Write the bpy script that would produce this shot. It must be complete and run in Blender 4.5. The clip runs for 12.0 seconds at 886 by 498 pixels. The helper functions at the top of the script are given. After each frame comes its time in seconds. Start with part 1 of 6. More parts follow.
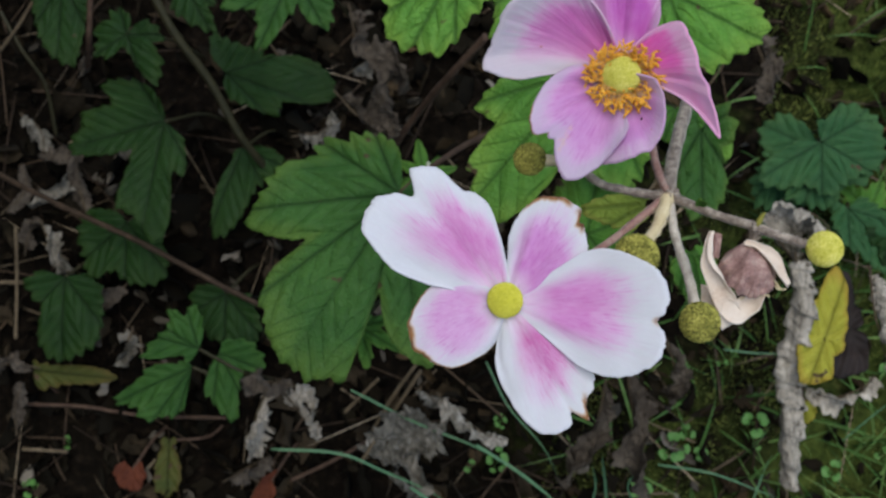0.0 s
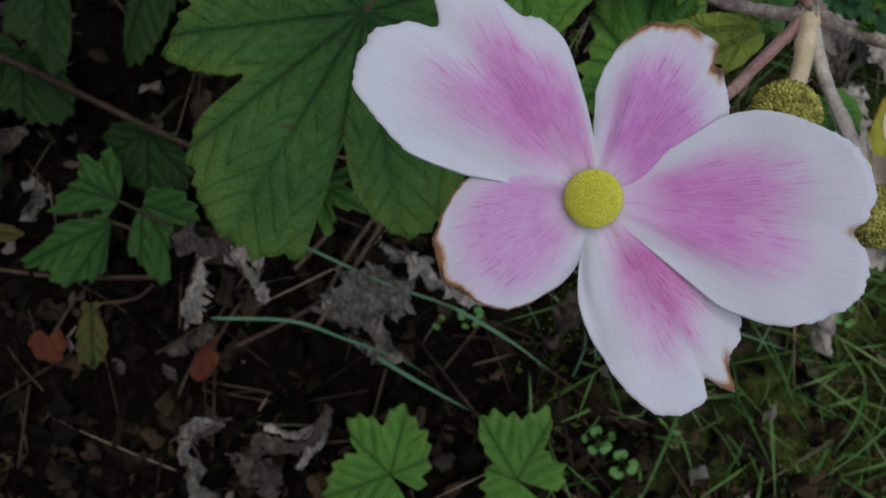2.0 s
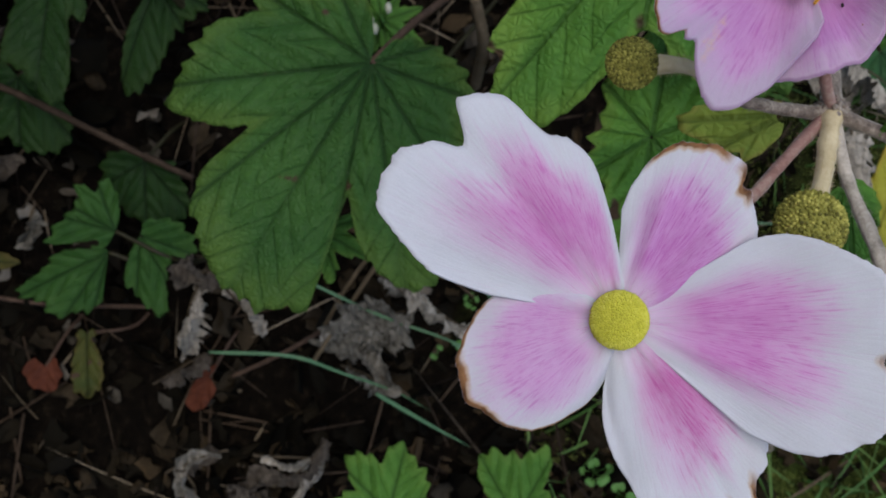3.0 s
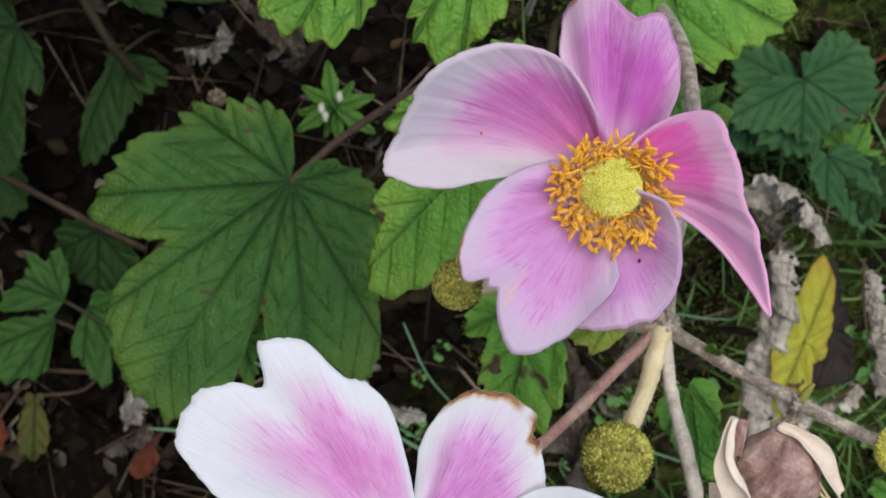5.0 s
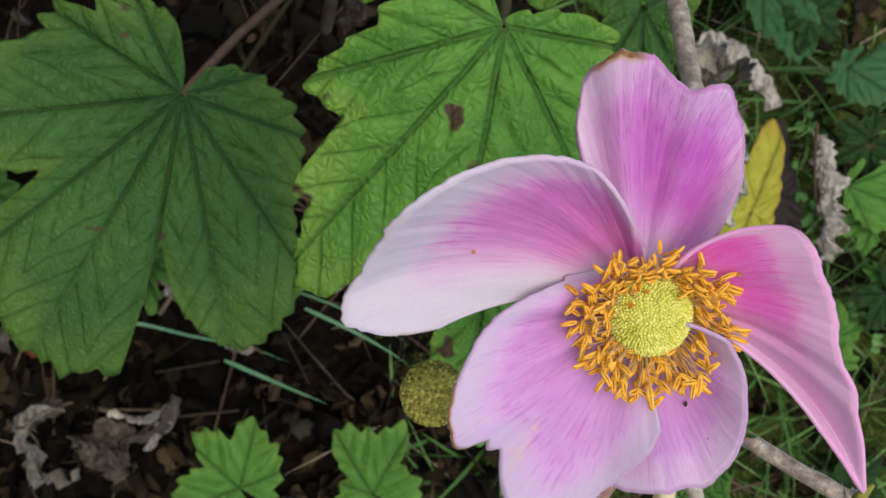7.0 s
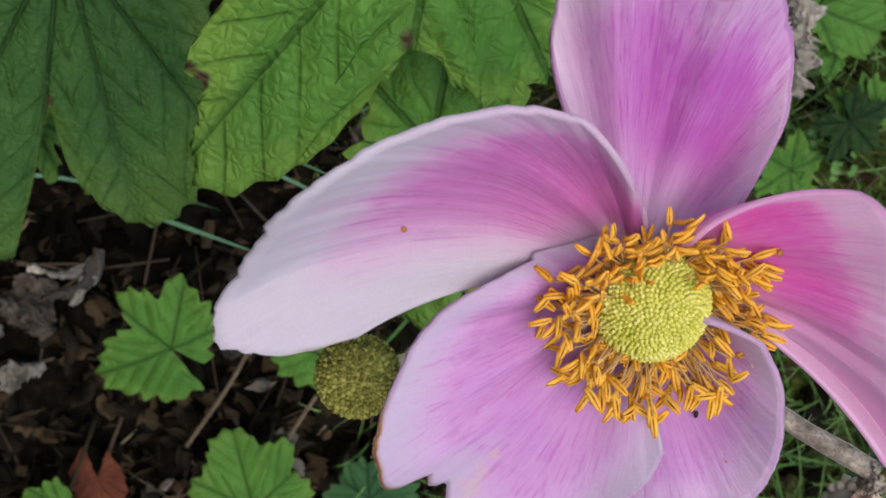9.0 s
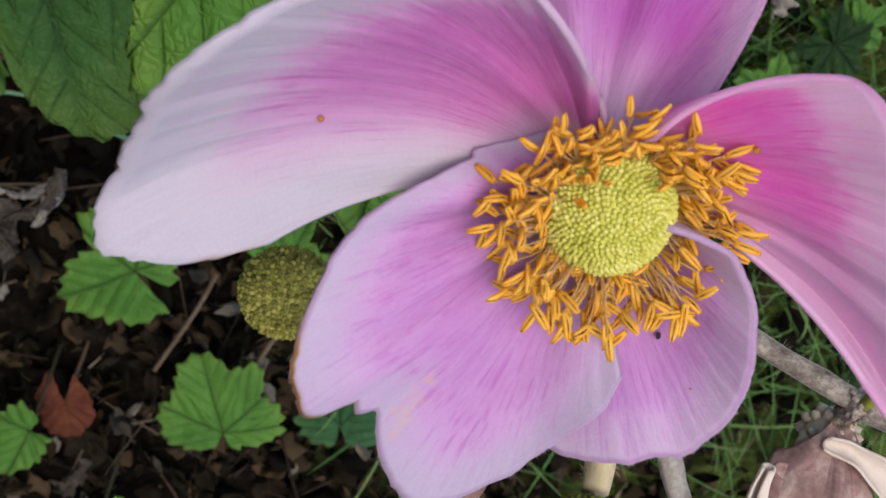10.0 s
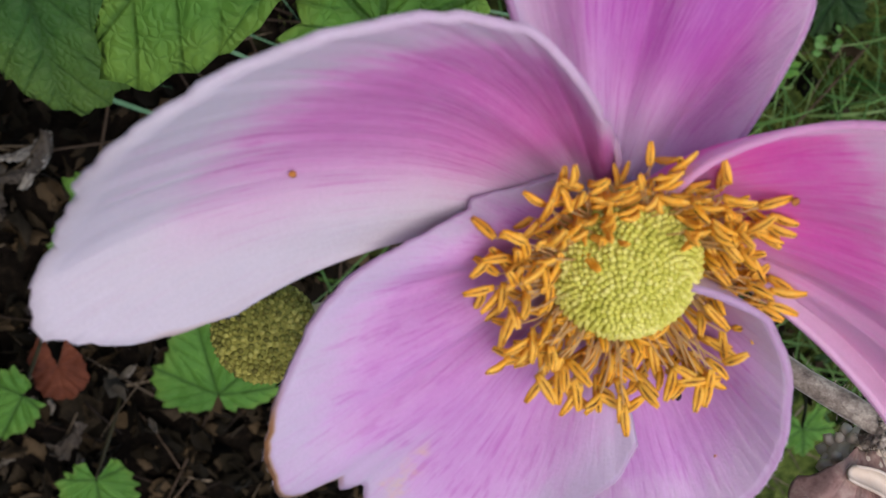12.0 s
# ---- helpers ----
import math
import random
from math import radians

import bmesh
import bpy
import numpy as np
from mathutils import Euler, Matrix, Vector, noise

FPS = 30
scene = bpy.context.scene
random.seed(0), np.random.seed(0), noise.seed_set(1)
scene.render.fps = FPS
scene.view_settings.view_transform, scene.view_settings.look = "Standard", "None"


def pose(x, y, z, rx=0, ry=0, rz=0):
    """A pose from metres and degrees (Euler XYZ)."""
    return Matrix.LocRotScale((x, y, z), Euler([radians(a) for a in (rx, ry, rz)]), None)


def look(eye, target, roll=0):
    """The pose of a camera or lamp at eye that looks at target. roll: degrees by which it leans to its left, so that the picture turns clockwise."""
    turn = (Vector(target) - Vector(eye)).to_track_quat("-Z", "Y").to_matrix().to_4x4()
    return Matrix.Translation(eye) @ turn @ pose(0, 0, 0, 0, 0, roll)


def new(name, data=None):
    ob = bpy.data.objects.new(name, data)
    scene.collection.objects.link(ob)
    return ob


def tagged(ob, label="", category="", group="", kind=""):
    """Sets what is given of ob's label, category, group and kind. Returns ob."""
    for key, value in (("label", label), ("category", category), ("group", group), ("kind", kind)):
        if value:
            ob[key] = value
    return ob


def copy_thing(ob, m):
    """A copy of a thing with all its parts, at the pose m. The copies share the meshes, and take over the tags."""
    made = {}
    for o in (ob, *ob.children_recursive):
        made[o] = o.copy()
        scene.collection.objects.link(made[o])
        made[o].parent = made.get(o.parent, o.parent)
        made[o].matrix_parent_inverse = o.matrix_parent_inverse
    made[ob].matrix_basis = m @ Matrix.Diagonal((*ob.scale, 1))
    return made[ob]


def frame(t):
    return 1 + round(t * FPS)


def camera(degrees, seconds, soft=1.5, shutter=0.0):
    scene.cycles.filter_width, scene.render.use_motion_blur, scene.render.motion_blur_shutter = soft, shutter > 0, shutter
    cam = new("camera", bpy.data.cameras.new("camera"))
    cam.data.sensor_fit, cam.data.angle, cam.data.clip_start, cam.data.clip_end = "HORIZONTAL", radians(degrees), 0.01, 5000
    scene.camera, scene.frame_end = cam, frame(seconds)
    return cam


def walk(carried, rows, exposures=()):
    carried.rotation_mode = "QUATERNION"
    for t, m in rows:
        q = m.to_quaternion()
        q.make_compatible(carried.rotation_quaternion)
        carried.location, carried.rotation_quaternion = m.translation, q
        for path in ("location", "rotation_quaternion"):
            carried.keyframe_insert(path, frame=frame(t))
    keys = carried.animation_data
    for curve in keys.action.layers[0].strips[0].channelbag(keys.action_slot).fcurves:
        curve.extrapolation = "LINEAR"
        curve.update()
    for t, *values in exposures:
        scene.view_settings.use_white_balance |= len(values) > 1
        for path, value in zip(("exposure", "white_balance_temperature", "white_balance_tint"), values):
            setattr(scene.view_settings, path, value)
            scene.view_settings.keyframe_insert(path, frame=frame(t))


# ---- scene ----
# ---------------------------------------------------------------- camera
cam = camera(42.8, 12.0, soft=1.5)
cam.data.dof.use_dof = True
cam.data.dof.focus_distance = 0.115
cam.data.dof.aperture_fstop = 112.0
walk(cam, [
    (0.0, pose(0.00354, -0.03597, 0.79193, 10.138, 3.644, 1.034)),
    (0.5, pose(-0.00300, -0.02589, 0.75437, 7.750, 1.807, 1.171)),
    (1.0, pose(-0.00759, -0.01651, 0.73709, 5.964, 2.492, 0.479)),
    (1.5, pose(-0.01604, -0.00462, 0.70715, 2.744, 1.226, -0.246)),
    (2.0, pose(-0.02032, -0.00894, 0.68687, 0.542, 0.436, -0.633)),
    (2.5, pose(-0.02169, 0.00361, 0.68094, -0.160, 0.168, -0.669)),
    (3.0, pose(-0.02503, 0.00850, 0.68439, 0.596, -0.061, -0.253)),
    (3.5, pose(-0.01915, 0.03086, 0.68819, 1.775, -1.109, -0.638)),
    (3.7, pose(-0.00857, 0.03538, 0.68800, 2.412, -1.174, -0.762)),
    (5.3, pose(0.00396, 0.04424, 0.69166, 1.434, 0.019, 2.434)),
    (5.5, pose(-0.00033, 0.05694, 0.68574, -0.452, -0.758, 2.235)),
    (6.0, pose(-0.00526, 0.07572, 0.67096, -4.941, -4.073, 0.555)),
    (6.5, pose(-0.00735, 0.08242, 0.65468, -7.675, -5.141, 0.125)),
    (7.0, pose(-0.00615, 0.08597, 0.64094, -9.918, -5.616, -0.018)),
    (7.2, pose(-0.00355, 0.08529, 0.63704, -10.405, -6.050, -0.226)),
    (8.8, pose(0.00094, 0.09214, 0.60456, -18.554, -8.166, -0.216)),
    (9.0, pose(0.00009, 0.09170, 0.60089, -19.481, -8.624, -0.520)),
    (9.5, pose(0.00002, 0.08772, 0.59558, -21.776, -8.940, -0.234)),
    (10.0, pose(0.00530, 0.08561, 0.59114, -23.280, -9.415, 0.253)),
    (10.5, pose(0.00423, 0.08909, 0.58403, -25.180, -9.771, 0.433)),
    (11.0, pose(0.00521, 0.08637, 0.58173, -25.646, -9.745, 0.486)),
    (11.5, pose(0.00572, 0.08967, 0.57943, -25.769, -9.767, -0.027)),
    (12.0, pose(0.00750, 0.08847, 0.57933, -26.053, -9.846, -0.224)),
], exposures=[(0.0, 0.56, 6600, 11), (0.5, -0.06, 6550, 13), (1.0, -0.12, 6500, 14), (1.5, -0.40, 6500, 14), (2.0, -0.05, 6500, 15), (2.5, 0.17, 6500, 15), (3.5, 0.50, 6750, 15), (3.7, 0.72, 6800, 14), (5.5, 0.82, 7050, 12), (7.0, 0.86, 7050, 13), (9.0, 0.72, 6900, 16), (10.0, 0.70, 6850, 18), (12.0, 0.64, 6750, 19)])

# ---------------------------------------------------------------- daylight
world = bpy.data.worlds.new("sky")
scene.world = world
world.use_nodes = True
wn = world.node_tree
sky = wn.nodes.new("ShaderNodeTexSky")
sky.sky_type = "NISHITA"
sky.sun_disc = False
sky.sun_elevation = radians(81)
sky.sun_rotation = radians(51)
wn.links.new(sky.outputs[0], wn.nodes["Background"].inputs[0])
wn.nodes["Background"].inputs[1].default_value = 0.13

sun = new("sun", bpy.data.lights.new("sun", "SUN"))
sun.data.energy = 1.9
sun.data.angle = radians(55)
sun.data.color = (1.0, 0.97, 0.93)
sun.matrix_world = look((0.22, 0.18, 1.9), (0, 0, 0))


# ---------------------------------------------------------------- materials
def material(name):
    m = bpy.data.materials.new(name)
    m.use_nodes = True
    nt = m.node_tree
    return m, nt, nt.nodes["Principled BSDF"], nt.nodes["Material Output"]


def node(nt, kind, **sets):
    n = nt.nodes.new(kind)
    for k, v in sets.items():
        n.inputs[k.replace("_", " ")].default_value = v
    return n


def ramp(nt, fac, stops):
    n = nt.nodes.new("ShaderNodeValToRGB")
    e = n.color_ramp.elements
    while len(e) < len(stops):
        e.new(0.5)
    for el, (p, c) in zip(e, stops):
        el.position = p
        el.color = (*c, 1)
    nt.links.new(fac, n.inputs[0])
    return n.outputs[0]


def calc(nt, op, a, b=None, c=None, clamp=False):
    n = nt.nodes.new("ShaderNodeMath")
    n.operation = op
    n.use_clamp = clamp
    for i, v in enumerate((a, b, c)):
        if v is None:
            continue
        if isinstance(v, (int, float)):
            n.inputs[i].default_value = v
        else:
            nt.links.new(v, n.inputs[i])
    return n.outputs[0]


def blend(nt, fac, a, b, mode="MIX"):
    n = nt.nodes.new("ShaderNodeMix")
    n.data_type = "RGBA"
    n.blend_type = mode
    for i, v in ((0, fac), (6, a), (7, b)):
        if isinstance(v, (int, float)):
            n.inputs[i].default_value = v
        elif isinstance(v, tuple):
            n.inputs[i].default_value = (*v, 1)
        else:
            nt.links.new(v, n.inputs[i])
    return n.outputs[2]


def smooth(nt, v, lo, hi):
    n = nt.nodes.new("ShaderNodeMapRange")
    n.interpolation_type = "SMOOTHSTEP"
    n.inputs[1].default_value, n.inputs[2].default_value = lo, hi
    nt.links.new(v, n.inputs[0])
    return n.outputs[0]


def noise_of(nt, vec, scale, detail=4.0, rough=0.55):
    n = node(nt, "ShaderNodeTexNoise", Scale=scale, Detail=detail, Roughness=rough)
    if vec is not None:
        nt.links.new(vec, n.inputs["Vector"])
    return n.outputs[0]


def position(nt):
    return nt.nodes.new("ShaderNodeTexCoord").outputs["Object"]


def bump(nt, bsdf, height, strength, distance):
    n = node(nt, "ShaderNodeBump", Strength=strength, Distance=distance)
    nt.links.new(height, n.inputs["Height"])
    nt.links.new(n.outputs[0], bsdf.inputs["Normal"])
    return n.outputs[0]


def thin(nt, bsdf, out, colour, share):
    """Lets light pass through a thin leaf or petal."""
    t = nt.nodes.new("ShaderNodeBsdfTranslucent")
    nt.links.new(colour, t.inputs[0])
    mix = nt.nodes.new("ShaderNodeMixShader")
    mix.inputs[0].default_value = share
    nt.links.new(bsdf.outputs[0], mix.inputs[1])
    nt.links.new(t.outputs[0], mix.inputs[2])
    nt.links.new(mix.outputs[0], out.inputs[0])


def uv_axes(nt, layer="UVMap"):
    n = nt.nodes.new("ShaderNodeUVMap")
    n.uv_map = layer
    s = nt.nodes.new("ShaderNodeSeparateXYZ")
    nt.links.new(n.outputs[0], s.inputs[0])
    return n.outputs[0], s.outputs[0], s.outputs[1]


def petal_material(name, deep, mid, pale, reach, band, brown=(), strong=0.8, margin=0.0, lines=0.75, slant=0.0, fade=0.20, core=None, stain=None, solid=0.0, blush=None, heart=0.34):
    """UV: x from base to rim, y across the petal (0 to 1). band: where across the flush begins, is full, begins to fade and ends.
    brown: browned stretches of the rim as (from, to, depth)."""
    m, nt, bsdf, out = material(name)
    uv, u, v = uv_axes(nt)
    pos = position(nt)
    scale = nt.nodes.new("ShaderNodeMapping")
    scale.inputs["Scale"].default_value = (1.6, 20, 1)
    nt.links.new(uv, scale.inputs[0])
    streak = noise_of(nt, scale.outputs[0], 2.4, 6.0, 0.65)
    fine_map = nt.nodes.new("ShaderNodeMapping")
    fine_map.inputs["Scale"].default_value = (5.5, 62, 1)
    nt.links.new(uv, fine_map.inputs[0])
    hair = noise_of(nt, fine_map.outputs[0], 2.0, 4.0, 0.62)
    soft = noise_of(nt, uv, 4.0, 3.0)
    cloud = noise_of(nt, pos, 150.0, 4.0, 0.6)
    ragged = calc(nt, "MULTIPLY", calc(nt, "SUBTRACT", streak, 0.5), 0.26)
    far = calc(nt, "ADD", calc(nt, "ADD", u, ragged), calc(nt, "MULTIPLY", calc(nt, "SUBTRACT", soft, 0.5), 0.30))
    if slant:
        far = calc(nt, "ADD", far, calc(nt, "MULTIPLY", calc(nt, "SUBTRACT", v, 0.5), slant))
    along = smooth(nt, far, reach + fade, reach - fade)
    place = calc(nt, "ADD", v, calc(nt, "MULTIPLY", calc(nt, "SUBTRACT", cloud, 0.5), 0.10))
    side = calc(nt, "MULTIPLY", smooth(nt, place, band[0], band[1]), smooth(nt, place, band[3], band[2]))
    flush = calc(nt, "MULTIPLY", along, side)
    inner = calc(nt, "MULTIPLY", flush, smooth(nt, far, reach + 0.05, reach - 0.8 * fade - 0.12))
    wide = calc(nt, "MULTIPLY", inner, smooth(nt, calc(nt, "ADD", calc(nt, "MULTIPLY", streak, 0.5), calc(nt, "MULTIPLY", cloud, 0.5)), 0.30 - 0.22 * solid, 0.72 - 0.16 * solid))
    if core:
        wide = calc(nt, "MULTIPLY", wide, smooth(nt, place, core[1], core[0]))
    dash = calc(nt, "MULTIPLY", calc(nt, "POWER", flush, 1.5), smooth(nt, hair, 0.50, 0.64))
    pale_col = blend(nt, smooth(nt, v, 0.10, 0.55), blush, pale) if blush else pale
    col = blend(nt, flush, pale_col, mid)
    col = blend(nt, calc(nt, "MULTIPLY", wide, 0.85 * strong), col, deep)
    col = blend(nt, calc(nt, "MULTIPLY", dash, lines * strong), col, deep)
    # Pale petal foot, painted lighter still against the shade round the centre.
    col = blend(nt, calc(nt, "MULTIPLY", smooth(nt, u, heart, 0.06), 0.74), col, (0.82, 0.75, 0.86))
    col = blend(nt, calc(nt, "MULTIPLY", calc(nt, "MULTIPLY", smooth(nt, u, 0.30, 0.08), smooth(nt, streak, 0.45, 0.62)), 0.5), col, pale)
    thread_map = nt.nodes.new("ShaderNodeMapping")
    thread_map.inputs["Scale"].default_value = (2.4, 46, 1)
    nt.links.new(uv, thread_map.inputs[0])
    thread = noise_of(nt, thread_map.outputs[0], 2.0, 3.0, 0.6)
    col = blend(nt, calc(nt, "MULTIPLY", calc(nt, "MULTIPLY", smooth(nt, thread, 0.54, 0.66), calc(nt, "ADD", calc(nt, "MULTIPLY", flush, 0.9), 0.10)), 0.55), col, deep)
    grain = noise_of(nt, pos, 5200.0, 2.0, 0.6)
    tone = calc(nt, "ADD", calc(nt, "ADD", calc(nt, "ADD", calc(nt, "MULTIPLY", hair, 0.10), calc(nt, "MULTIPLY", grain, 0.16)), calc(nt, "MULTIPLY", cloud, 0.12)), 0.82)
    grey = nt.nodes.new("ShaderNodeCombineColor")
    for i in range(3):
        nt.links.new(tone, grey.inputs[i])
    col = blend(nt, 1.0, col, grey.outputs[0], "MULTIPLY")
    if margin:
        col = blend(nt, calc(nt, "MULTIPLY", smooth(nt, calc(nt, "ADD", u, calc(nt, "MULTIPLY", calc(nt, "SUBTRACT", cloud, 0.5), 0.02)), 0.970, 0.992), margin), col, tuple(0.75 * c for c in deep))
    for v0, v1, depth in brown:
        patch = noise_of(nt, pos, 420.0, 4.0, 0.65)
        broad = noise_of(nt, pos, 160.0, 2.0)
        window = calc(nt, "MULTIPLY", smooth(nt, v, v0 - 0.02, v0 + 0.04), smooth(nt, v, v1 + 0.02, v1 - 0.04))
        rough_u = calc(nt, "ADD", calc(nt, "ADD", u, calc(nt, "MULTIPLY", calc(nt, "SUBTRACT", broad, 0.5), depth * 2.2)), calc(nt, "MULTIPLY", calc(nt, "SUBTRACT", patch, 0.5), depth * 1.4))
        blot = calc(nt, "MULTIPLY", window, smooth(nt, rough_u, 0.99 - depth * 1.6, 0.99 - depth * 0.7))
        col = blend(nt, calc(nt, "MULTIPLY", blot, 0.75), col, (0.52, 0.34, 0.16))
        core = calc(nt, "MULTIPLY", window, smooth(nt, rough_u, 0.99 - depth * 0.8, 0.995 - depth * 0.4))
        col = blend(nt, core, col, ramp(nt, patch, [(0.35, (0.12, 0.05, 0.02)), (0.55, (0.34, 0.17, 0.07))]))
    if stain:
        mark = noise_of(nt, pos, 500.0, 4.0, 0.65)
        inside = calc(nt, "MULTIPLY", calc(nt, "MULTIPLY", smooth(nt, u, stain[0], stain[0] + 0.05), smooth(nt, u, stain[1], stain[1] - 0.05)), calc(nt, "MULTIPLY", smooth(nt, v, stain[2], stain[2] + 0.02), smooth(nt, v, stain[3], stain[3] - 0.02)))
        col = blend(nt, calc(nt, "MULTIPLY", inside, calc(nt, "MULTIPLY", smooth(nt, mark, 0.42, 0.68), 0.6)), col, (0.76, 0.54, 0.34))
    nt.links.new(col, bsdf.inputs["Base Color"])
    bsdf.inputs["Roughness"].default_value = 0.62
    bsdf.inputs["Specular IOR Level"].default_value = 0.25
    bsdf.inputs["Sheen Weight"].default_value = 0.12
    wrinkle = noise_of(nt, pos, 900.0, 3.0)
    bump(nt, bsdf, calc(nt, "ADD", calc(nt, "ADD", calc(nt, "MULTIPLY", streak, 0.5), calc(nt, "MULTIPLY", hair, 0.5)), calc(nt, "ADD", calc(nt, "MULTIPLY", wrinkle, 0.4), calc(nt, "SUBTRACT", calc(nt, "MULTIPLY", grain, 0.25), calc(nt, "MULTIPLY", thread, 0.5)))), 0.30, 0.0005)
    thin(nt, bsdf, out, col, 0.38)
    return m


def leaf_material(name, dark, light, rim, worn=0.0, gloss=0.55, spacing=104.0):
    """UV: x metres along the nearest main vein, y metres away from it. Second layer: x from foot to rim."""
    m, nt, bsdf, out = material(name)
    uv, s, d = uv_axes(nt)
    _, edge, _ = uv_axes(nt, "rim")
    pos = position(nt)
    fine = noise_of(nt, pos, 300.0, 4.0)
    broad = noise_of(nt, pos, 38.0, 3.0)
    wob = calc(nt, "MULTIPLY", calc(nt, "SUBTRACT", noise_of(nt, pos, 60.0, 3.0), 0.5), 0.004)
    main = smooth(nt, d, 0.0009, 0.0003)
    phase = calc(nt, "MULTIPLY", calc(nt, "ADD", calc(nt, "SUBTRACT", s, calc(nt, "MULTIPLY", d, 1.25)), wob), spacing)
    tri = calc(nt, "ABSOLUTE", calc(nt, "SUBTRACT", calc(nt, "FRACT", phase), 0.5))
    side = calc(nt, "MULTIPLY", calc(nt, "MULTIPLY", smooth(nt, tri, 0.10, 0.004), smooth(nt, d, 0.0005, 0.0013)), smooth(nt, noise_of(nt, pos, 55.0, 2.0), 0.25, 0.55))
    cell = nt.nodes.new("ShaderNodeTexVoronoi")
    cell.feature = "DISTANCE_TO_EDGE"
    cell.inputs["Scale"].default_value = 430.0
    shake = nt.nodes.new("ShaderNodeVectorMath")
    shake.operation = "MULTIPLY_ADD"
    jig = node(nt, "ShaderNodeTexNoise", Scale=160.0, Detail=2.0)
    nt.links.new(pos, jig.inputs["Vector"])
    nt.links.new(jig.outputs[1], shake.inputs[0])
    shake.inputs[1].default_value = (0.006, 0.006, 0.006)
    nt.links.new(pos, shake.inputs[2])
    nt.links.new(shake.outputs[0], cell.inputs["Vector"])
    net = smooth(nt, cell.outputs[0], 0.16, 0.0)
    veins = calc(nt, "MAXIMUM", main, calc(nt, "MULTIPLY", side, 0.55))
    col = blend(nt, smooth(nt, calc(nt, "ADD", calc(nt, "MULTIPLY", broad, 0.7), calc(nt, "MULTIPLY", fine, 0.3)), 0.3, 0.7), dark, light)
    col = blend(nt, calc(nt, "MULTIPLY", smooth(nt, calc(nt, "ADD", edge, calc(nt, "MULTIPLY", calc(nt, "SUBTRACT", broad, 0.5), 0.5)), 0.72, 1.05), 0.5), col, rim)
    # Soft shading of the main vein grooves, painted as a broad dark band.
    col = blend(nt, calc(nt, "MULTIPLY", smooth(nt, d, 0.0032, 0.0004), 0.30), col, tuple(0.55 * c for c in dark))
    col = blend(nt, calc(nt, "MULTIPLY", veins, 0.66), col, tuple(0.42 * c for c in dark))
    # Shade in the fine puckers, painted as a darker net.
    col = blend(nt, calc(nt, "MULTIPLY", net, 0.20), col, tuple(0.6 * c for c in dark))
    if worn > 0:
        spot = smooth(nt, noise_of(nt, pos, 75.0, 2.0), 0.74 - 0.08 * worn, 0.78 - 0.08 * worn)
        col = blend(nt, spot, col, (0.07, 0.045, 0.025))
    nt.links.new(col, bsdf.inputs["Base Color"])
    bsdf.inputs["Roughness"].default_value = gloss
    bsdf.inputs["Specular IOR Level"].default_value = 0.16
    height = calc(nt, "SUBTRACT", calc(nt, "MULTIPLY", cell.outputs[0], 0.35), calc(nt, "ADD", calc(nt, "MULTIPLY", main, 0.16), calc(nt, "MULTIPLY", side, 0.12)))
    bump(nt, bsdf, height, 0.9, 0.0030)
    thin(nt, bsdf, out, col, 0.22)
    return m


def mottled(name, stops, scale, rough=0.8, rel=0.4, dist=0.001, fine=6.0, metal=None, through_light=0.0, per_piece=0.0, crease=0.0):
    m, nt, bsdf, out = material(name)
    pos = position(nt)
    a = noise_of(nt, pos, scale, 5.0, 0.6)
    b = noise_of(nt, pos, scale * fine, 4.0, 0.6)
    mixed = calc(nt, "ADD", calc(nt, "MULTIPLY", a, 0.65), calc(nt, "MULTIPLY", b, 0.35))
    if per_piece:
        isl = nt.nodes.new("ShaderNodeNewGeometry").outputs["Random Per Island"]
        mixed = calc(nt, "ADD", mixed, calc(nt, "MULTIPLY", calc(nt, "SUBTRACT", isl, 0.5), per_piece))
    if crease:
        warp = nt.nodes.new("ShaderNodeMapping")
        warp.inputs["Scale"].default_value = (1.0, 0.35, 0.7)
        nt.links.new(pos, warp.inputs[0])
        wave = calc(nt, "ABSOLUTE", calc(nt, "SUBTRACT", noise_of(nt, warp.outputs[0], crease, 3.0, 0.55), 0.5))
        # Wrinkle lines get their shade as darker colour, besides the bump.
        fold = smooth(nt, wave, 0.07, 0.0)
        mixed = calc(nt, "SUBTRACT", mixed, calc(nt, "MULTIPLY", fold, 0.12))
    col = ramp(nt, mixed, stops)
    nt.links.new(col, bsdf.inputs["Base Color"])
    bsdf.inputs["Roughness"].default_value = rough
    bsdf.inputs["Specular IOR Level"].default_value = 0.5 * (1 - rough) + 0.05
    bump(nt, bsdf, mixed, rel, dist)
    if through_light:
        thin(nt, bsdf, out, col, through_light)
    return m


WHITE = (0.68, 0.705, 0.735)
MID = (0.70, 0.38, 0.63)
DEEP = (0.58, 0.14, 0.46)
petal_fresh = petal_material("petal_pink_white", DEEP, MID, WHITE, 0.74, (0.06, 0.32, 0.60, 0.92), strong=0.85)
petal_fresh_wide = petal_material("petal_white_pink_middle", (0.58, 0.12, 0.47), (0.74, 0.41, 0.69), WHITE, 0.72, (0.06, 0.32, 0.66, 0.97), [(0.43, 0.47, 0.020)], strong=0.85)
petal_fresh_low = petal_material("petal_pink_white_side", (0.56, 0.08, 0.36), MID, WHITE, 0.72, (0.16, 0.50, 0.85, 1.1), [(0.46, 0.56, 0.035)], strong=0.85)
